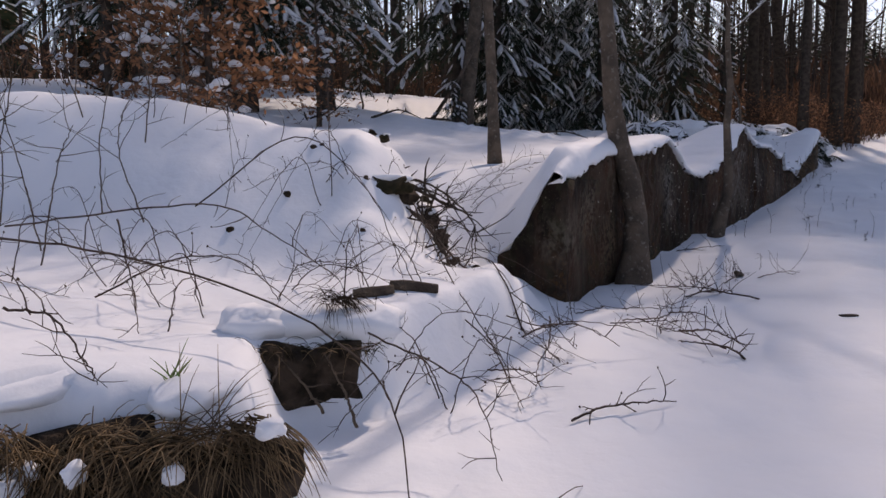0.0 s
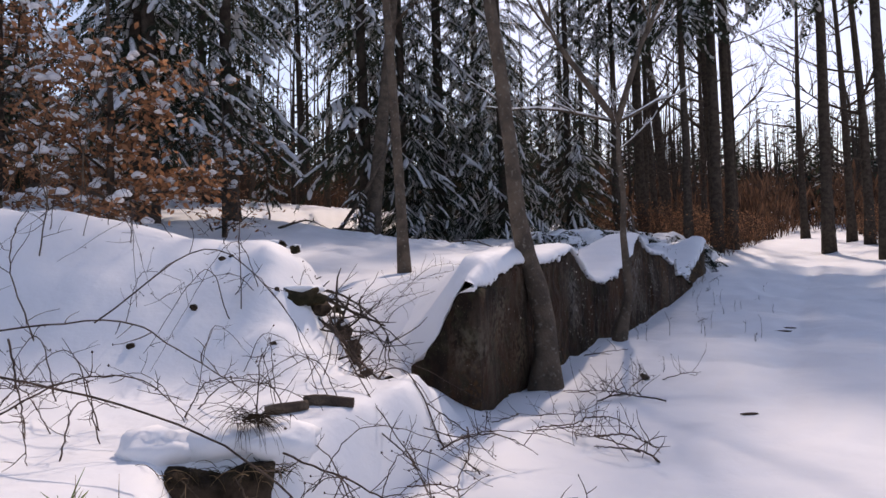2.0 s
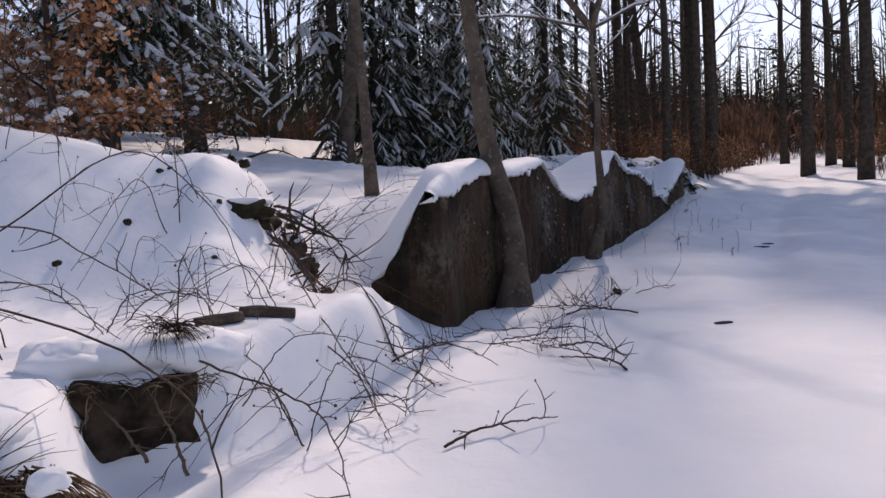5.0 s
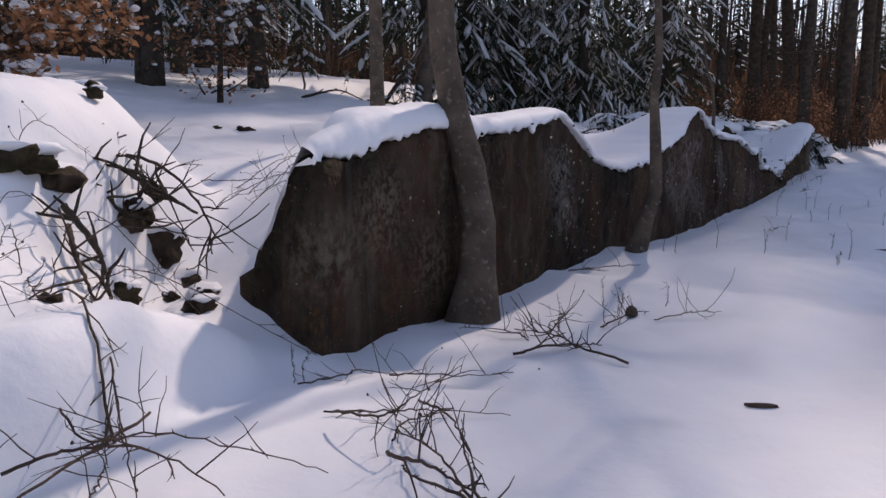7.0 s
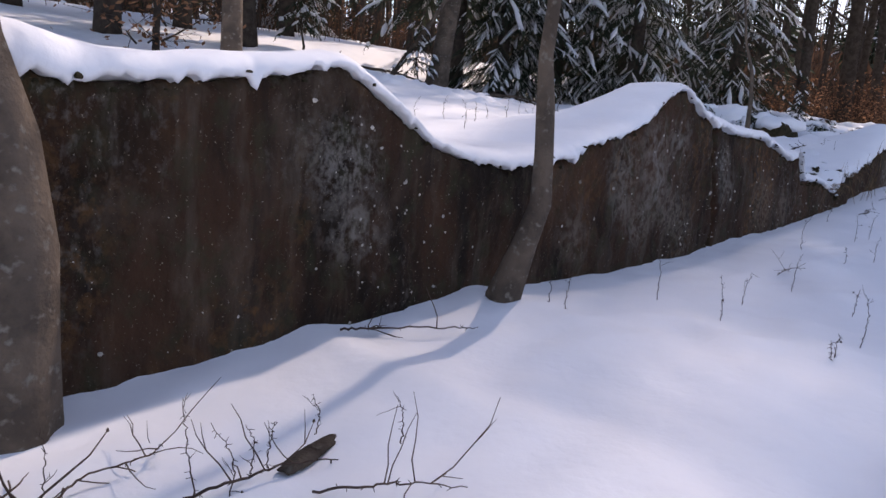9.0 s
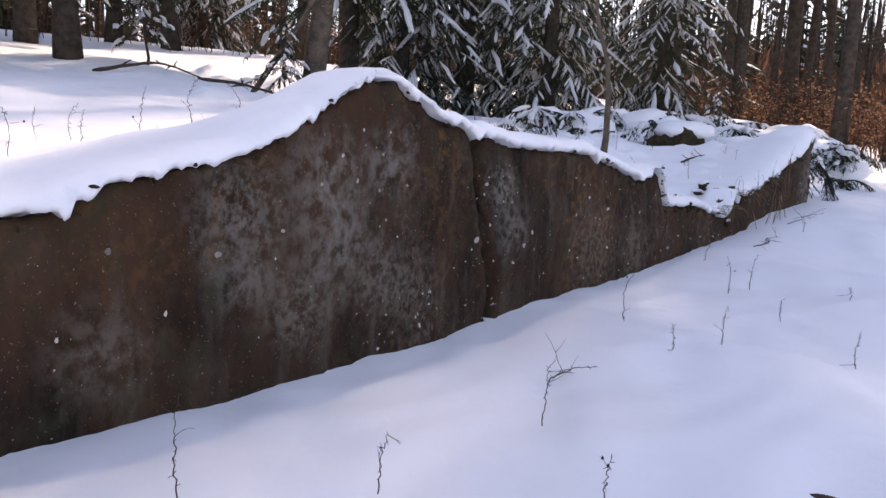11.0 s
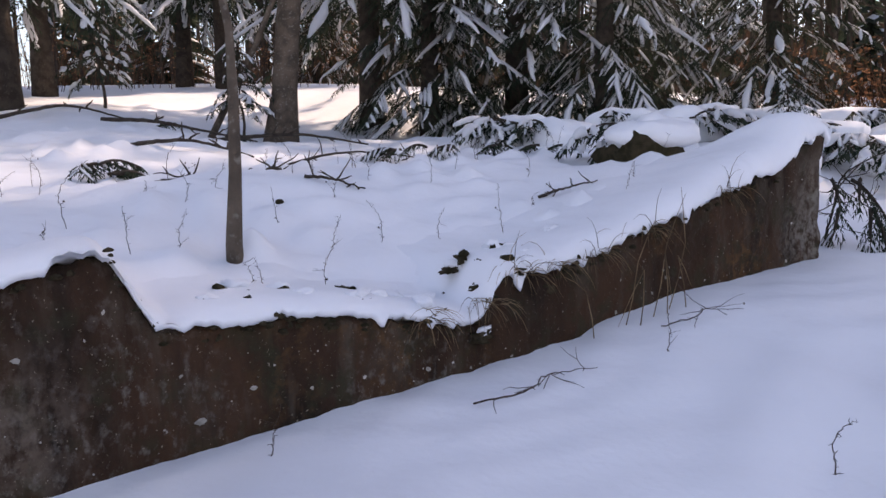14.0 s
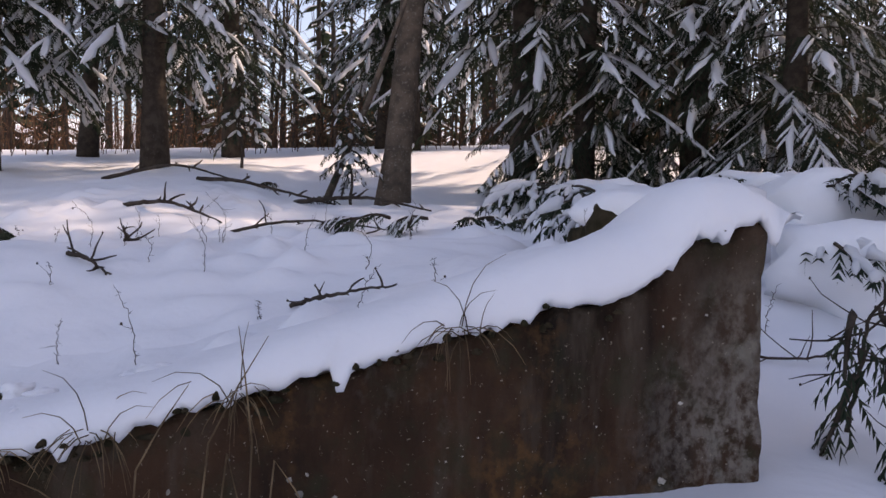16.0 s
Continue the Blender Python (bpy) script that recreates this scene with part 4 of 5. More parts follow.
STEMS = [
    [(-3.08, 4.98, 0.86), (-2.14, 4.6, 0.97), (-1.4, 4.4, 1.01), (-1.05, 4.28, 0.84), (-0.63, 4.15, 0.58)],
    [(-2.5, 3.98, 0.87), (-1.92, 3.77, 0.83), (-1.28, 3.56, 0.71), (-0.71, 3.24, 0.57), (-0.35, 2.82, 0.45), (-0.19, 2.51, 0.33), (-0.13, 2.19, 0.1)],
    [(-1.77, 3.54, 0.61), (-1.43, 3.66, 0.77), (-1.17, 3.86, 0.75), (-0.97, 3.85, 0.6), (-0.78, 3.73, 0.49)],
    [(-1.5, 2.36, 0.79), (-1.39, 2.45, 0.74), (-1.27, 2.43, 0.58), (-1.28, 2.52, 0.47)],
    [(-0.24, 5.5, 0.94), (0.01, 4.94, 0.49), (0.24, 4.3, 0.19), (0.36, 3.87, 0.0), (0.41, 3.76, -0.1)],
    [(-0.39, 3.42, 0.42), (-0.03, 3.21, 0.3), (0.14, 3.0, 0.2), (0.21, 2.78, -0.05)],
    [(-1.62, 4.62, 1.0), (-1.04, 5.08, 1.45), (-0.55, 4.83, 1.12), (-0.35, 4.58, 0.77), (-0.24, 4.33, 0.44)],
    [(-1.65, 3.59, 0.99), (-1.54, 3.45, 0.69), (-1.43, 3.23, 0.48)],
    [(0.04, 5.4, 0.3), (0.22, 4.96, 0.12), (0.34, 4.52, 0.0), (0.4, 4.29, -0.1)],
    [(-0.2, 6.2, 0.8), (0.03, 6.0, 0.45), (0.22, 5.8, 0.15), (0.4, 5.55, 0.02), (0.5, 5.4, -0.1)],
]
for k, line in enumerate(STEMS):
    bramble(line, 0.0075 if k < 2 else 0.0055, 10, 100 + k)
for k, (line, r, n) in enumerate([([(0.49, 4.56, 0.1), (0.67, 4.66, 0.14), (0.91, 4.67, 0.14), (1.16, 4.66, 0.0)], 0.007, 9),
                                  ([(-0.16, 6.2, 0.7), (0.0, 6.0, 0.52), (0.17, 5.83, 0.36)], 0.017, 4),
                                  ([(0.12, 5.85, 0.4), (0.5, 5.27, 0.25), (0.72, 4.88, 0.12), (0.87, 4.66, -0.02)], 0.006, 8),
                                  ([(-0.16, 5.34, 0.3), (0.17, 4.47, 0.2), (0.3, 4.14, 0.1), (0.37, 3.8, -0.02)], 0.006, 9),
                                  ([(0.75, 5.05, 0.12), (0.64, 4.35, 0.1), (0.54, 4.1, 0.05), (0.5, 3.89, -0.04)], 0.006, 10),
                                  ([(0.23, 3.99, 0.05), (0.44, 3.79, 0.1), (0.52, 3.79, 0.0)], 0.005, 4),
                                  ([(0.42, 5.02, 0.15), (0.66, 4.78, 0.12), (0.88, 4.81, 0.14), (1.22, 4.76, 0.1), (1.46, 4.83, 0.0)], 0.005, 10),
                                  ([(1.37, 5.43, 0.0), (1.61, 5.22, 0.06), (1.73, 5.35, 0.1), (1.93, 6.13, 0.0)], 0.006, 9),
                                  ([(1.65, 4.94, 0.02), (1.81, 4.74, 0.07), (2.01, 4.67, -0.02)], 0.009, 4),
                                  ([(1.74, 5.41, 0.06), (1.88, 5.1, 0.1), (2.0, 4.79, -0.03)], 0.006, 7)]):
    bramble(line, r, n, 150 + k, shoot=0.26)
rng = random.Random(4)
for k in range(60):
    # more stems sprawling over the low bank and the foot of the mound
    x, y = rng.uniform(-2.9, 0.1), rng.uniform(3.3, 7.2)
    if x > -0.9 and y > 6.3:
        continue
    a, L, h = rng.uniform(0, 6.28), rng.uniform(0.5, 1.3), rng.uniform(0.12, 0.42)
    x2, y2 = x + L * math.cos(a), y + 0.7 * L * math.sin(a)
    y2 = max(2.7, y2)
    bramble([(x, y, gz(x, y) - 0.02), (x * 0.7 + x2 * 0.3, y * 0.7 + y2 * 0.3, max(gz(x, y), gz(x2, y2)) + h), (x2, y2, gz(x2, y2) + rng.uniform(-0.02, 0.12))], rng.uniform(0.003, 0.005), 6, 200 + k, shoot=0.18)
for k in range(16):
    # thin pale shoots at the left of the bank
    x, y = rng.uniform(-4.2, -2.4), rng.uniform(4.8, 7.5)
    bramble([(x, y, gz(x, y) - 0.05), (x + rng.uniform(-0.2, 0.2), y, gz(x, y) + 0.7), (x + rng.uniform(-0.5, 0.5), y + rng.uniform(-0.2, 0.2), gz(x, y) + rng.uniform(1.0, 1.7))], 0.007, 6, 300 + k, "shrub_shoot", "upright grey-brown shrub shoot rising from snow", "shrub", "shrub shoots on the bank", WOOD, 0.4)


def twig_branch(x, y, turn, length, seed, lift=0.05, shoots=8, r=0.007, z=None, spread=0.3):
    """A fallen twig lying on the snow with its side twigs standing up."""
    ca, sa = math.cos(turn), math.sin(turn)
    pts = []
    for f in (0, 0.33, 0.66, 1.0):
        px, py = x + ca * length * f + 0.05 * math.sin(9 * f + seed), y + sa * length * f
        pts.append((px, py, gz(px, py) + 0.008 + lift * math.sin(math.pi * f) + 0.01))
    return bramble(pts, r, shoots, seed, "fallen_twig", "dark fallen twig lying on smooth snow", "twig", "fallen twigs on the snow", None, spread)


for k, (x, y, a, L, n, r) in enumerate([(2.02, 4.6, 2.2, 0.6, 3, 0.009), (1.35, 5.56, 0.1, 0.75, 7, 0.005), (1.95, 4.85, 2.0, 0.9, 8, 0.006), (1.6, 5.32, 0.9, 0.5, 7, 0.005), (2.82, 6.4, 2.1, 0.95, 12, 0.009),
                                        (2.22, 6.5, 0.5, 0.7, 8, 0.009), (3.3, 7.35, 0.2, 0.45, 6, 0.005), (1.15, 5.95, 0.6, 0.5, 6, 0.005), (0.6, 5.1, 2.4, 1.1, 9, 0.007), (0.61, 3.57, 0.35, 0.7, 6, 0.008),
                                        (2.86, 8.85, 0.35, 0.85, 5, 0.007), (2.5, 7.1, 1.2, 0.5, 8, 0.005), (2.9, 7.25, 0.7, 0.5, 6, 0.006), (8.28, 15.83, 1.0, 0.65, 8, 0.005), (8.95, 16.9, 0.6, 0.4, 6, 0.004), (6.03, 11.94, 0.4, 0.3, 3, 0.004),
                                        (0.05, 2.55, 0.4, 0.5, 5, 0.006), (1.5, 6.15, 0.2, 0.7, 8, 0.005), (0.75, 4.55, 1.9, 0.6, 5, 0.005), (2.4, 6.9, 2.6, 0.6, 8, 0.005), (9.3, 19.8, 0.6, 0.8, 8, 0.008)]):
    twig_branch(x, y, a, L, 400 + k, 0.03, n, r)


def shoot(x, y, height, seed, r=0.003, lean=0.25, side=2):
    rg = random.Random(seed)
    z = gz(x, y)
    pts = [(x, y, z - 0.04), (x + rg.uniform(-lean, lean) * height * 0.4, y + rg.uniform(-lean, lean) * height * 0.4, z + height * 0.55), (x + rg.uniform(-lean, lean) * height, y + rg.uniform(-lean, lean) * height, z + height)]
    return bramble(pts, r, side, seed, "weed_stalk", "thin dry weed stalk poking out of snow", "weed", "weed stalks in the snow", None, 0.08)


SPOTS = [(4.1, 9.68, 0.25), (4.0, 9.75, 0.2), (4.76, 10.36, 0.35), (5.09, 9.87, 0.3), (5.58, 9.37, 0.12), (5.55, 9.33, 0.1), (5.82, 9.64, 0.32), (6.56, 12.95, 0.42), (7.08, 12.52, 0.25), (7.55, 14.15, 0.3), (7.75, 14.28, 0.3),
         (6.78, 12.39, 0.15), (7.72, 13.41, 0.15), (7.85, 12.52, 0.2), (8.31, 13.73, 0.12), (9.67, 15.73, 0.22), (8.98, 16.59, 0.2), (7.6, 15.19, 0.15), (3.02, 7.41, 0.2), (3.47, 7.77, 0.2), (3.05, 7.5, 0.18), (1.08, 6.0, 0.2), (1.12, 6.05, 0.16),
         (3.13, 7.77, 0.16), (2.91, 7.28, 0.35), (2.55, 7.0, 0.3), (3.0, 7.3, 0.25), (6.2, 10.7, 0.2), (6.0, 11.4, 0.3), (5.4, 10.6, 0.25)]
for k, (x, y, h) in enumerate(SPOTS):
    shoot(x, y, h, 500 + k)
rng = random.Random(8)
for k in range(60):
    s, d = rng.uniform(2.2, 8.5), -rng.uniform(0.5, 4.2)
    shoot(*at(s, d), rng.uniform(0.08, 0.38), 560 + k, 0.0025, 0.35, 2)
for k in range(18):
    s, d = rng.uniform(-3.5, 2.2), -rng.uniform(0.6, 3.0)
    shoot(*at(s, d), rng.uniform(0.08, 0.3), 640 + k, 0.0025, 0.35, 1)


def chunk(name, x, y, z, sx, sy, sz, mat, label, category, turn=0.0, seed=1, group="", rough=0.3, seg=14, tilt=0.0):
    """An uneven lump: stone, block, bark or stump."""
    bm = bmesh.new()
    bmesh.ops.create_icosphere(bm, subdivisions=3, radius=1.0)
    for v in bm.verts:
        p = v.co.copy()
        box = Vector([math.copysign(abs(c) ** 0.85, c) for c in p])
        k = 1 + rough * noise.noise(p * 1.7 + Vector((seed, 0, 0))) + 0.4 * rough * noise.noise(p * 5 + Vector((0, seed, 0)))
        v.co = Vector((box.x * sx, box.y * sy, box.z * sz)) * k
    me = bpy.data.meshes.new(name)
    bm.to_mesh(me)
    bm.free()
    me.materials.append(mat)
    me.shade_smooth()
    ob = new(name, me)
    ob.matrix_world = pose(x, y, z, tilt, 0, math.degrees(turn))
    return tagged(ob, label, category, group)


# the mossy block behind the far end, with its own snow
bx, by = 8.3, 20.3
blk = base("concrete_block", bx, by, gz(bx, by), "mossy broken concrete block capped with snow", "concrete block")
c = chunk("block", 0, 0, 0.08, 0.42, 0.36, 0.44, MOSS, "dark mossy broken face", "", 0.6, 3, rough=0.5)
c.parent = blk
c = chunk("snow_top", 0.08, 0.08, 0.44, 0.46, 0.4, 0.16, SNOW, "rounded snow on the block", "", 0.6, 5, rough=0.2)
c.parent = blk

# stones and clods under the mound's broken side
for k, (x, y, z, a, b, h) in enumerate([(-0.12, 7.2, 0.46, 0.2, 0.15, 0.13), (-0.35, 6.9, 0.68, 0.15, 0.12, 0.09), (0.33, 6.75, 0.14, 0.1, 0.08, 0.07), (-0.6, 7.42, 1.5, 0.07, 0.05, 0.04)]):
    chunk("stone", x, y, z, a, b, h, MOSS if k % 2 else EARTH, "dark mossy stone half buried in the snowy bank", "stone", 0.5 * k, k, "stones in the bank", 0.5)
    chunk("snow_lump", x + 0.02, y + 0.03, z + h * 0.85, a * 0.85, b * 0.85, h * 0.45, SNOW, "snow lump resting on a mossy stone", "snow lump", 0.5 * k, 90 + k, "snow on the stones", 0.3)

for k, (x, y, a, b, h) in enumerate([(-0.5, 6.3, 0.2, 0.13, 0.09), (-0.38, 6.5, 0.13, 0.1, 0.08), (-0.78, 7.72, 0.09, 0.07, 0.05), (-0.2, 7.0, 0.15, 0.12, 0.12), (-0.22, 7.35, 0.09, 0.08, 0.08), (0.03, 7.25, 0.14, 0.11, 0.1),
                                     (0.29, 7.0, 0.1, 0.08, 0.06), (0.06, 6.95, 0.07, 0.06, 0.06), (-0.06, 6.55, 0.1, 0.08, 0.07), (-1.08, 12.5, 0.13, 0.1, 0.07), (-1.4, 12.3, 0.08, 0.06, 0.05), (-0.04, 5.76, 0.08, 0.06, 0.05)]):
    z = gz(x, y)
    chunk("stone", x, y, z - 0.25 * h, a, b, h, EARTH if k % 4 else MOSS, "dark mossy stone half buried in the snowy bank", "stone", 0.8 * k, 40 + k, "stones in the bank", 0.6)
    if k < 9:
        chunk("snow_lump", x - 0.05, y + 0.07, z + h * 0.35, a * 1.3, b * 1.2, h * 0.7, SNOW, "snow lump resting on a mossy stone", "snow lump", 0.8 * k, 70 + k, "snow on the stones", 0.35)

# fallen branches hanging over the broken side
for k, (line, r) in enumerate([([(-0.75, 7.35, 1.22), (-0.27, 7.1, 0.98), (0.27, 6.9, 0.72)], 0.026), ([(-0.5, 7.25, 1.12), (-0.1, 7.3, 1.0), (0.25, 7.1, 0.7), (0.32, 7.0, 0.45)], 0.014), ([(-0.5, 6.9, 0.95), (-0.3, 6.85, 0.85), (-0.1, 6.9, 0.6)], 0.02),
                               ([(-0.25, 6.35, 0.8), (-0.05, 6.3, 0.55), (0.05, 6.2, 0.3)], 0.022), ([(-0.45, 7.0, 1.05), (0.0, 6.95, 0.9), (0.28, 6.8, 0.5)], 0.01)]):
    bramble(line, r, 12, 700 + k, "fallen_branch", "dark broken branch lying across the snowy bank", "branch", "fallen branches on the bank", DARK_BARK, 0.4)
for k in range(7):
    s, d = -6.6 + 0.12 * k, -1.2 - 0.3 * (k % 3)
    x, y = at(s, d)
    bramble([(x - 0.4, y, gz(x - 0.4, y) + 0.1), (x, y + 0.05, gz(x, y) + 0.22), (x + 0.5, y, gz(x + 0.5, y) + 0.04)], 0.004, 7, 720 + k, "thin_branch", "thin bare branch lying in the snowy gully", "branch", "thin branches in the gully", None, 0.25)

rng = random.Random(41)
# dark lumps put in place of the mound's shaded holes and spots
for k in range(7):
    x, y = rng.uniform(-2.6, -0.3), rng.uniform(5.2, 7.4)
    chunk("clod", x, y, gz(x, y) - 0.005, rng.uniform(0.02, 0.05), rng.uniform(0.02, 0.035), rng.uniform(0.02, 0.035), EARTH, "small dark lump standing in for a hole in the snowy mound", "clod", rng.uniform(0, 3), 80 + k, "clods on the mound")

# short logs
for k, (p, q, r) in enumerate([((-0.36, 4.58, 0.5), (-0.05, 4.53, 0.53), 0.036), ((-0.58, 4.4, 0.45), (-0.33, 4.47, 0.5), 0.034)]):
    sh = Shape()
    a, b = Vector((p[0], p[1], gz(p[0], p[1]) + r * 0.7)), Vector((q[0], q[1], gz(q[0], q[1]) + r * 0.8))
    sh.tube([a.lerp(b, f) + Vector((0, 0, 0.004 * math.sin(5 * f + k))) for f in (0, 0.2, 0.4, 0.6, 0.8, 1.0)], [r * 0.85, r, r * 1.05, r, r * 0.95, r * 0.8], 12, 0.12)
    tagged(sh.object("log", WOOD), "short weathered log lying on the snowy bank", "log", "short logs on the bank")


def tuft(name, x, y, z, count, length, spread, droop, mat, label, seed, group="", r=0.0022, lean=(0, 0), rise=0.7):
    rg = random.Random(seed)
    sh = Shape()
    for _ in range(count):
        a = rg.uniform(0, 6.28)
        L = length * rg.uniform(0.5, 1.2)
        o = Vector((x + rg.uniform(-1, 1) * spread, y + rg.uniform(-1, 1) * spread * 0.5, z + rg.uniform(-0.02, 0.03)))
        v = Vector((math.cos(a) * 0.6 + lean[0], math.sin(a) * 0.6 + lean[1], rise))
        pts = [o]
        for _ in range(4):
            v = (v.normalized() + Vector((0, 0, -droop))).normalized()
            pts.append(pts[-1] + v * L / 4)
        sh.tube(pts, [r, r, r * 0.8, r * 0.6, r * 0.25], 3)
    return tagged(sh.object(name, mat), label, "grass", group, "stuff")


# undercut bank: dark earth hollows and dead grass hanging over its edge
# solid lumps; their dark colour stands in for the shade inside the undercut
chunk("earth_hollow", -0.76, 3.78, 0.08, 0.4, 0.24, 0.24, EARTH, "bare earth under the snowy bank edge, coloured dark for its shade", "earth", 0.5, 2, "bare earth in the bank", 0.45)
chunk("earth_hollow", -1.3, 2.68, -0.02, 0.62, 0.18, 0.24, EARTH, "bare earth under the snowy bank edge, coloured dark for its shade", "earth", 0.1, 4, "bare earth in the bank", 0.4)
chunk("earth_hollow", -2.4, 2.68, -0.02, 0.7, 0.18, 0.24, EARTH, "bare earth under the snowy bank edge, coloured dark for its shade", "earth", 0.0, 6, "bare earth in the bank", 0.4)
rng = random.Random(52)
for k in range(24):
    x = -2.75 + 0.085 * k + rng.uniform(-0.04, 0.04)
    y = 2.56 + rng.uniform(-0.07, 0.05) + (0.2 * smooth(-1.0, -0.6, x))
    tuft("grass_tuft", x, float(y), rng.uniform(0.1, 0.3), rng.randint(40, 85), rng.uniform(0.24, 0.46), 0.1, rng.uniform(0.2, 0.5), GRASS, "matted dead grass hanging below the snow edge", 800 + k, "dead grass at the bank", r=rng.uniform(0.0022, 0.0034), lean=(rng.uniform(-0.5, 0.6), -0.35), rise=rng.uniform(-0.1, 0.5))
tuft("grass_tuft", -0.6, 3.85, 0.5, 90, 0.26, 0.08, 0.5, EARTH, "dark matted grass clump on the bank", 830, "dead grass at the bank", lean=(0.3, -0.3))
tuft("grass_tuft", -0.7, 3.55, 0.3, 26, 0.2, 0.32, 0.5, GRASS, "dead grass hanging over the hollow", 831, "dead grass at the bank", lean=(0.2, -0.4))
for k, (p, q) in enumerate([((-0.62, 3.42, 0.02), (-0.9, 3.6, 0.3)), ((-0.44, 3.3, -0.02), (-0.62, 3.52, 0.3)), ((-0.95, 3.4, 0.05), (-0.84, 3.58, 0.32))]):
    bramble([p, tuple(Vector(p).lerp(Vector(q), 0.5) + Vector((0.02, -0.02, 0.0))), q], 0.009, 2, 870 + k, "root_stick", "pale bare stick leaning across the dark hollow", "stick", "sticks in the hollow", WOOD, 0.12)
tuft("green_tuft", -1.13, 2.85, gz(-1.13, 2.85) - 0.02, 12, 0.17, 0.03, 0.06, GREEN, "fresh green blades standing in snow", 840, r=0.004)

rng = random.Random(21)
for k in range(9):
    x = rng.uniform(-2.5, -0.6)
    chunk("snow_clump", x, 2.45 + rng.uniform(-0.05, 0.1), rng.uniform(0.1, 0.34), rng.uniform(0.03, 0.065), rng.uniform(0.02, 0.04), rng.uniform(0.02, 0.045), SNOW, "loose snow clump caught in dead grass", "snow clump", rng.uniform(0, 3), k, "snow clumps in the grass", 0.35)

for k, (x, y, z, a, b, h) in enumerate([(-0.74, 3.95, 0.37, 0.42, 0.22, 0.11), (-0.45, 3.86, 0.36, 0.2, 0.16, 0.12), (-1.05, 3.78, 0.38, 0.2, 0.15, 0.12), (-1.7, 2.82, 0.36, 0.3, 0.16, 0.07), (-1.05, 2.84, 0.32, 0.22, 0.15, 0.07), (-2.35, 2.82, 0.38, 0.3, 0.16, 0.07)]):
    chunk("snow_ledge", x, y, z, a, b, h, SNOW, "snow ledge overhanging the bare bank", "snow ledge", 0.3 * k, 30 + k, "snow ledges on the bank", 0.3)
for k in range(5):
    tuft("moss_tuft", -0.95 + 0.14 * k, 3.6, 0.3, 26, 0.1, 0.07, 0.35, MOSS, "brown moss and grass fringe above the hollow", 845 + k, "fringe over the hollow", lean=(0.1, -0.5), rise=0.2)

# dry stalks leaning on the wall and grass on its broken top
def bent_stalk(x, y, h1, fold, h2, seed):
    """A long dry stalk, broken over at its middle."""
    rg = random.Random(seed)
    z = gz(x, y)
    a = Vector((x, y, z - 0.05))
    b = a + Vector((rg.uniform(-0.12, 0.12), rg.uniform(-0.1, 0.1), h1))
    c = b + Vector((0.58 * fold, 0.81 * fold, h2))
    sh = Shape()
    sh.tube([a, a.lerp(b, 0.5) + Vector((0.01, 0, 0)), b, b.lerp(c, 0.5) + Vector((0, 0, 0.012)), c], [0.0035, 0.003, 0.003, 0.0025, 0.001], 5)
    return tagged(sh.object("dry_stalk", GRASS), "long pale dry stalk bent over beside the wall", "grass", "dry stalks by the wall")


for k, (s, d, h1, fold, h2) in enumerate([(5.62, 0.12, 0.42, 0.14, 0.24), (5.66, 0.2, 0.36, -0.2, -0.3), (5.8, 0.16, 0.46, 0.16, 0.3), (5.86, 0.22, 0.4, 0.06, -0.28), (5.95, 0.14, 0.44, -0.04, 0.32), (6.0, 0.24, 0.34, 0.12, -0.2), (5.4, 0.12, 0.3, -0.16, 0.1)]):
    bent_stalk(*at(s, d), h1, fold, h2, 850 + k)
for k, s in enumerate([4.75, 4.95, 5.2, 5.5, 4.4, 5.9, 6.6]):
    x, y = at(s, 0.01)
    tuft("hanging_grass", x, y, float(wall_top(s)) + 0.02, 26, 0.24, 0.09, 0.5, GRASS, "dry grass hanging over the broken wall top", 860 + k, "grass on the wall top", lean=(0.5, -0.35))

# loose litter on the road snow
chunk("bark_piece", 3.17, 7.6, gz(3.17, 7.6) + 0.01, 0.04, 0.17, 0.018, DARK_BARK, "curled dark bark piece lying on snow", "bark", -0.25, 2, rough=0.22)
chunk("stick", 3.38, 5.87, gz(3.38, 5.87) + 0.002, 0.085, 0.014, 0.012, TWIG, "short black stick lying on the snowy track", "stick", -0.15, 3, "sticks on the track")
chunk("stick", 6.8, 10.62, gz(6.8, 10.62) + 0.012, 0.12, 0.018, 0.014, TWIG, "short black stick lying on the snowy track", "stick", -0.5, 4, "sticks on the track")
chunk("stick", 7.1, 10.9, gz(7.1, 10.9) + 0.012, 0.1, 0.018, 0.014, TWIG, "short black stick lying on the snowy track", "stick", -0.4, 5, "sticks on the track")
rng = random.Random(12)
for k in range(14):
    s, d = rng.uniform(3.2, 8.4), -rng.uniform(0.9, 4.5)
    x, y = at(s, d)
    chunk("clod", x, y, gz(x, y) - 0.004, rng.uniform(0.02, 0.045), rng.uniform(0.015, 0.03), rng.uniform(0.015, 0.03), MOSS if k % 2 else DARK_BARK, "small dark clod showing through the snow", "clod", rng.uniform(0, 3), k, "clods in the snow")
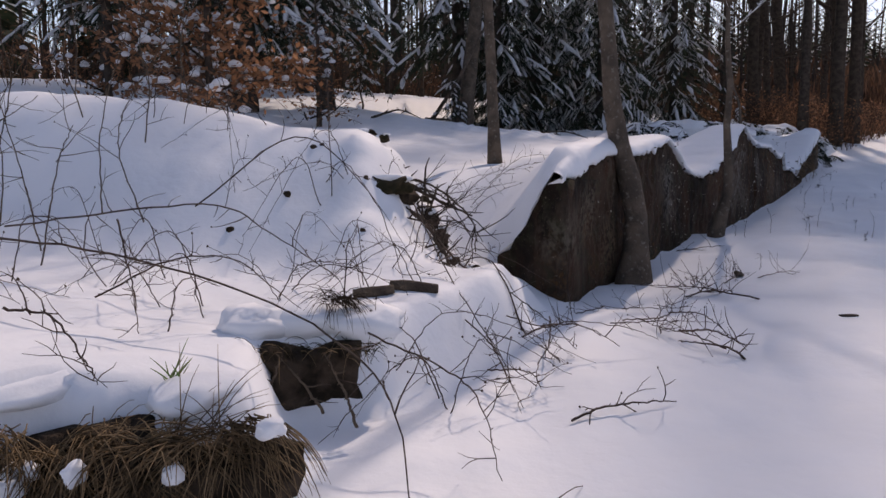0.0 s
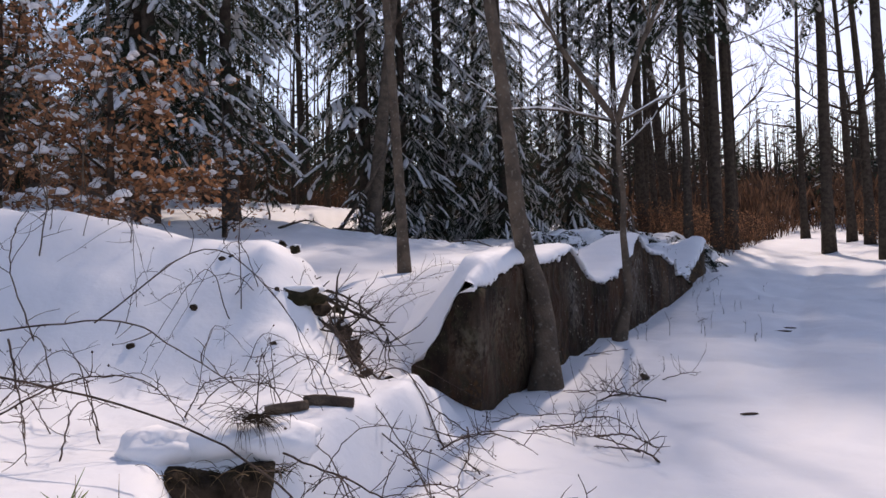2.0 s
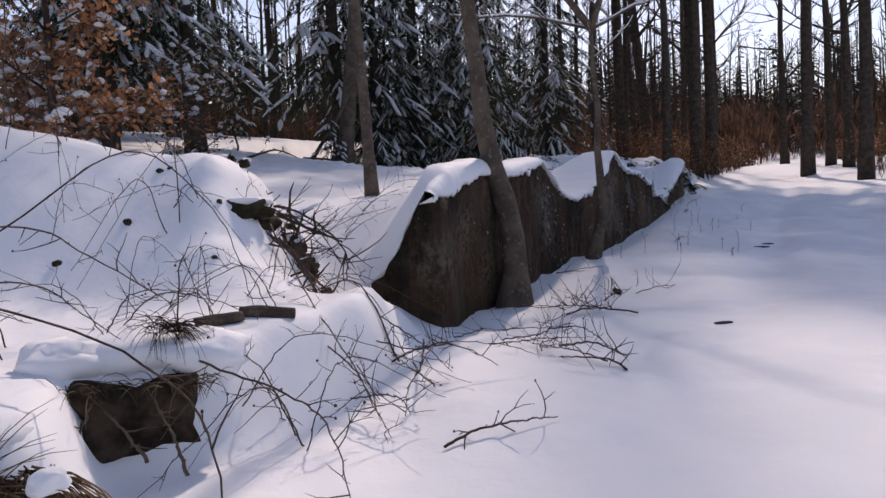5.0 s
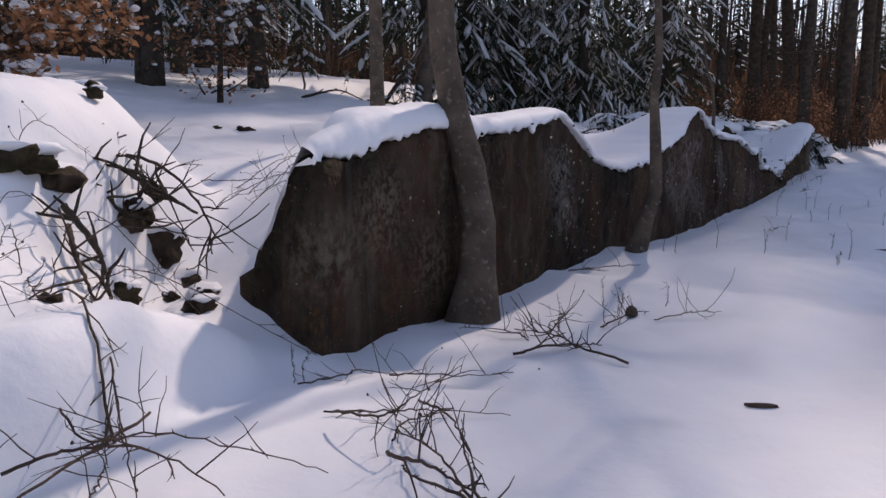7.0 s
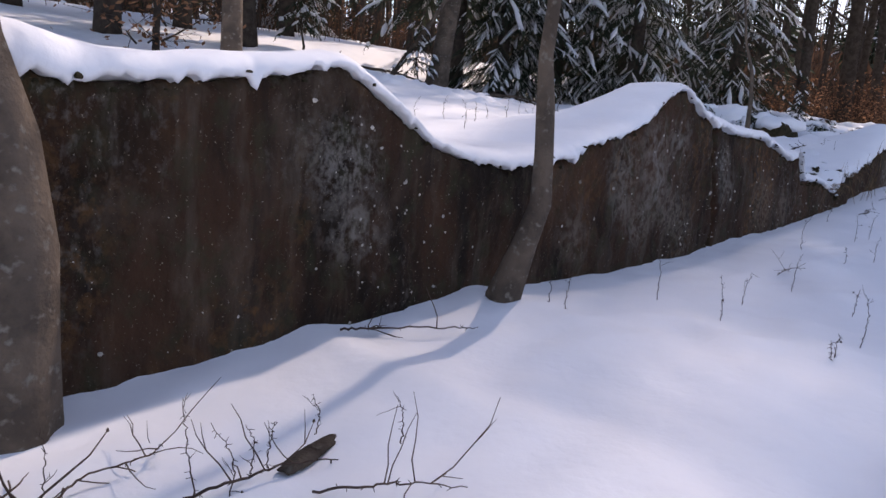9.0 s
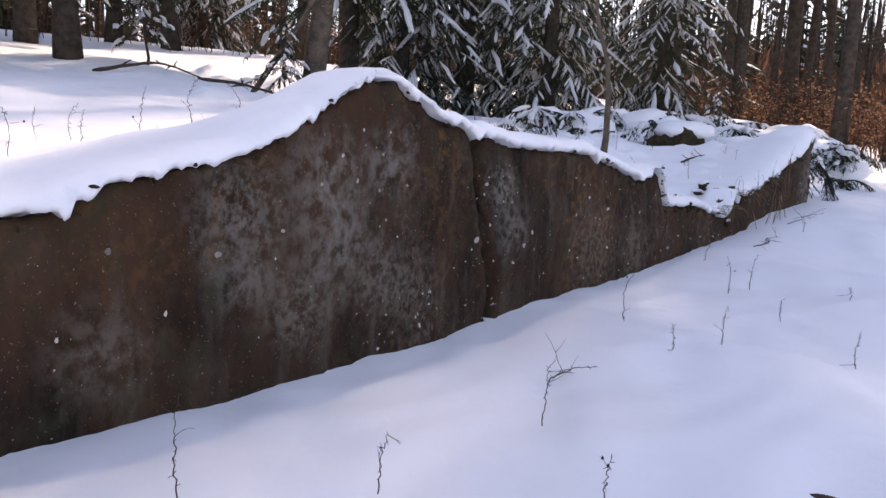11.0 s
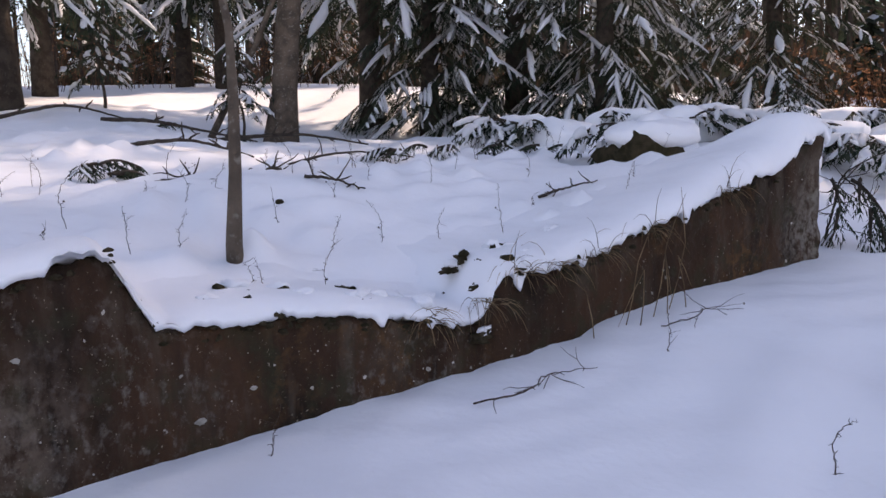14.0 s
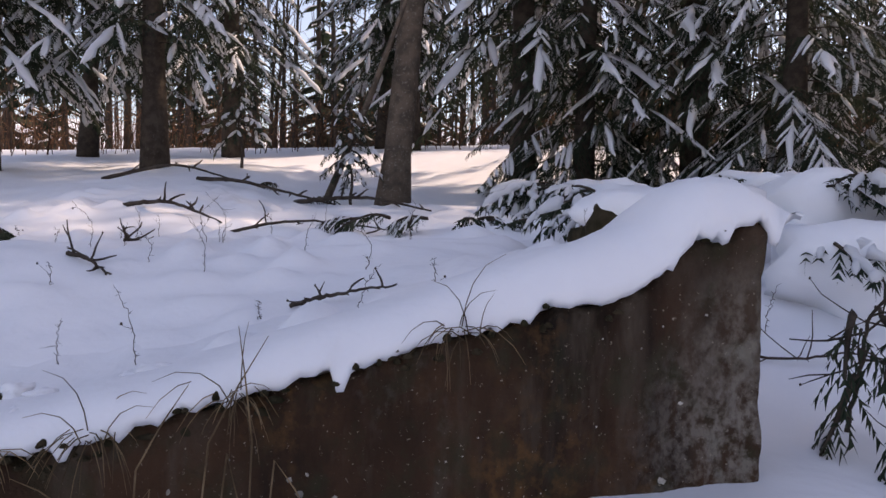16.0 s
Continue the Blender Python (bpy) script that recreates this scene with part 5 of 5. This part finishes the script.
for k, (x, y, a, L, r) in enumerate([(4.75, 19.3, 0.85, 1.5, 0.018), (6.15, 17.6, 0.15, 0.5, 0.016), (5.25, 18.3, -0.5, 0.3, 0.02), (7.9, 18.05, 0.75, 0.5, 0.013), (5.0, 17.36, 0.3, 0.25, 0.02), (2.6, 19.2, 0.3, 1.5, 0.03), (-0.5, 21.5, 0.5, 2.5, 0.04), (1.2, 22.3, 0.2, 2.6, 0.04), (-2.0, 20.5, 0.9, 2.2, 0.04)]):
    pts = [(x + math.cos(a) * L * f, y + math.sin(a) * L * f, gz(x + math.cos(a) * L * f, y + math.sin(a) * L * f) + 0.02 + 0.06 * L * math.sin(3.1 * f)) for f in (0, 0.3, 0.6, 1)]
    bramble(pts, r, 6, 900 + k, "fallen_branch", "dark fallen branch lying on the snowy terrace", "branch", "fallen branches on the terrace", DARK_BARK, 0.2)


rng = random.Random(17)
for k in range(64):
    s, d = rng.uniform(3.3, 5.6), rng.uniform(-0.42, 0.03)
    x, y = at(s, d)
    z = max(gz(x, y), float(wall_top(s))) + (0.06 if d < -0.06 else rng.uniform(-0.1, 0.05))
    chunk("moss_clump", x, y, z, rng.uniform(0.025, 0.08), rng.uniform(0.02, 0.045), rng.uniform(0.012, 0.035), MOSS, "dark moss clump showing through snow on the wall", "moss", rng.uniform(0, 3), 60 + k, "moss clumps on the wall top", 1.2)
    if k % 2:
        chunk("snow_lump", x + rng.uniform(-0.05, 0.05), y + 0.03, z + 0.03, rng.uniform(0.03, 0.09), rng.uniform(0.03, 0.05), rng.uniform(0.02, 0.035), SNOW, "loose snow lump on the broken wall top", "snow lump", rng.uniform(0, 3), 160 + k, "snow lumps on the wall top", 0.5)
BX, BY = 9.97, 19.3


# spruce boughs lying on the snow, half covered
def fallen_bough(x, y, z, turn, length, seed, snowy=0.7, lift=0.35, label="fallen spruce bough half covered in snow", count=7, fine=1.0):
    rg = random.Random(seed)
    th = base("spruce_bough", x, y, z, label, "spruce bough", "fallen spruce boughs")
    nd, sn, st = Shape(), Shape(), Shape()
    for _ in range(count):
        a = turn + rg.uniform(-0.9, 0.9)
        spray(nd, sn, st, (rg.uniform(-0.15, 0.15), rg.uniform(-0.15, 0.15), 0), (math.cos(a), math.sin(a), lift + rg.uniform(-0.1, 0.3)), length * rg.uniform(0.6, 1.1), rg, snowy, 0.042 * max(fine, 0.5), 0.055 * max(fine, 0.5))
    st.object("stem", DARK_BARK, th)
    nd.object("needles", NEEDLE, th, "dark needles", smooth=False)
    if sn.v:
        sn.object("bough_snow", SNOW_PAD, th, "snow lying on the bough")
    return th


rng = random.Random(31)
for k in range(26):
    s, d = rng.uniform(8.6, 15.5), rng.uniform(-6.0, -0.6)
    x, y = at(s, d)
    z = gz(x, y)
    chunk("snow_mound", x, y, z + 0.12, rng.uniform(0.4, 0.8), rng.uniform(0.35, 0.6), rng.uniform(0.2, 0.4), SNOW, "rounded snow heap over fallen boughs", "snow heap", rng.uniform(0, 3), k, "snow heaps beyond the wall", 0.35)
    fallen_bough(x + rng.uniform(-0.3, 0.3), y - 0.25, z + 0.3, rng.uniform(3.4, 6.0), rng.uniform(0.7, 1.2), 1000 + k, 0.75)
fallen_bough(BX, BY, 1.42, -1.3, 0.42, 1100, 0.05, -0.5, "bare drooping spruce branch leaning by the wall end", 3, 0.3)
fallen_bough(BX + 0.06, BY - 0.1, 1.2, -1.0, 0.4, 1101, 0.1, -0.8, "drooping spruce branch beside the wall end", 3, 0.3)
fallen_bough(10.9, 20.6, gz(10.9, 20.6) + 0.15, 0.5, 0.6, 1102, 0.3, 0.3, "small spruce twig lying in the snow", 4, 0.5)
bramble([(9.86, 19.38, 0.85), (9.93, 19.34, 1.2), (10.02, 19.32, 1.48), (10.5, 19.45, 1.72)], 0.011, 7, 1103, "thin_branch", "bare dark branch leaning beside the wall end", "branch", "", DARK_BARK, 0.4)
bramble([(9.98, 19.33, 1.45), (10.1, 19.2, 1.3), (10.28, 19.05, 0.93)], 0.008, 9, 1104, "thin_branch", "bare dark branch leaning beside the wall end", "branch", "", DARK_BARK, 0.4)
for k, (x, y) in enumerate([(3.9, 17.6), (4.3, 17.5), (6.6, 20.6), (7.2, 20.9), (5.6, 20.3), (6.1, 20.4), (-0.3, 22.8), (0.9, 22.9)]):
    fallen_bough(x, y, gz(x, y) + 0.12, 0.9 * k, 0.4, 1200 + k, 0.4, 0.3, count=4, fine=0.5)
# a pole leaning across the stout tree
sh = Shape()
sh.tube([(-0.6, 24.1, gz(-0.6, 24.1) - 0.1), (0.6, 24.15, 4.0), (2.0, 24.3, 6.6)], [0.07, 0.055, 0.03], 8, 0.2)
tagged(sh.object("leaning_pole", BARK), "thin dead trunk leaning across the stout tree", "dead trunk")
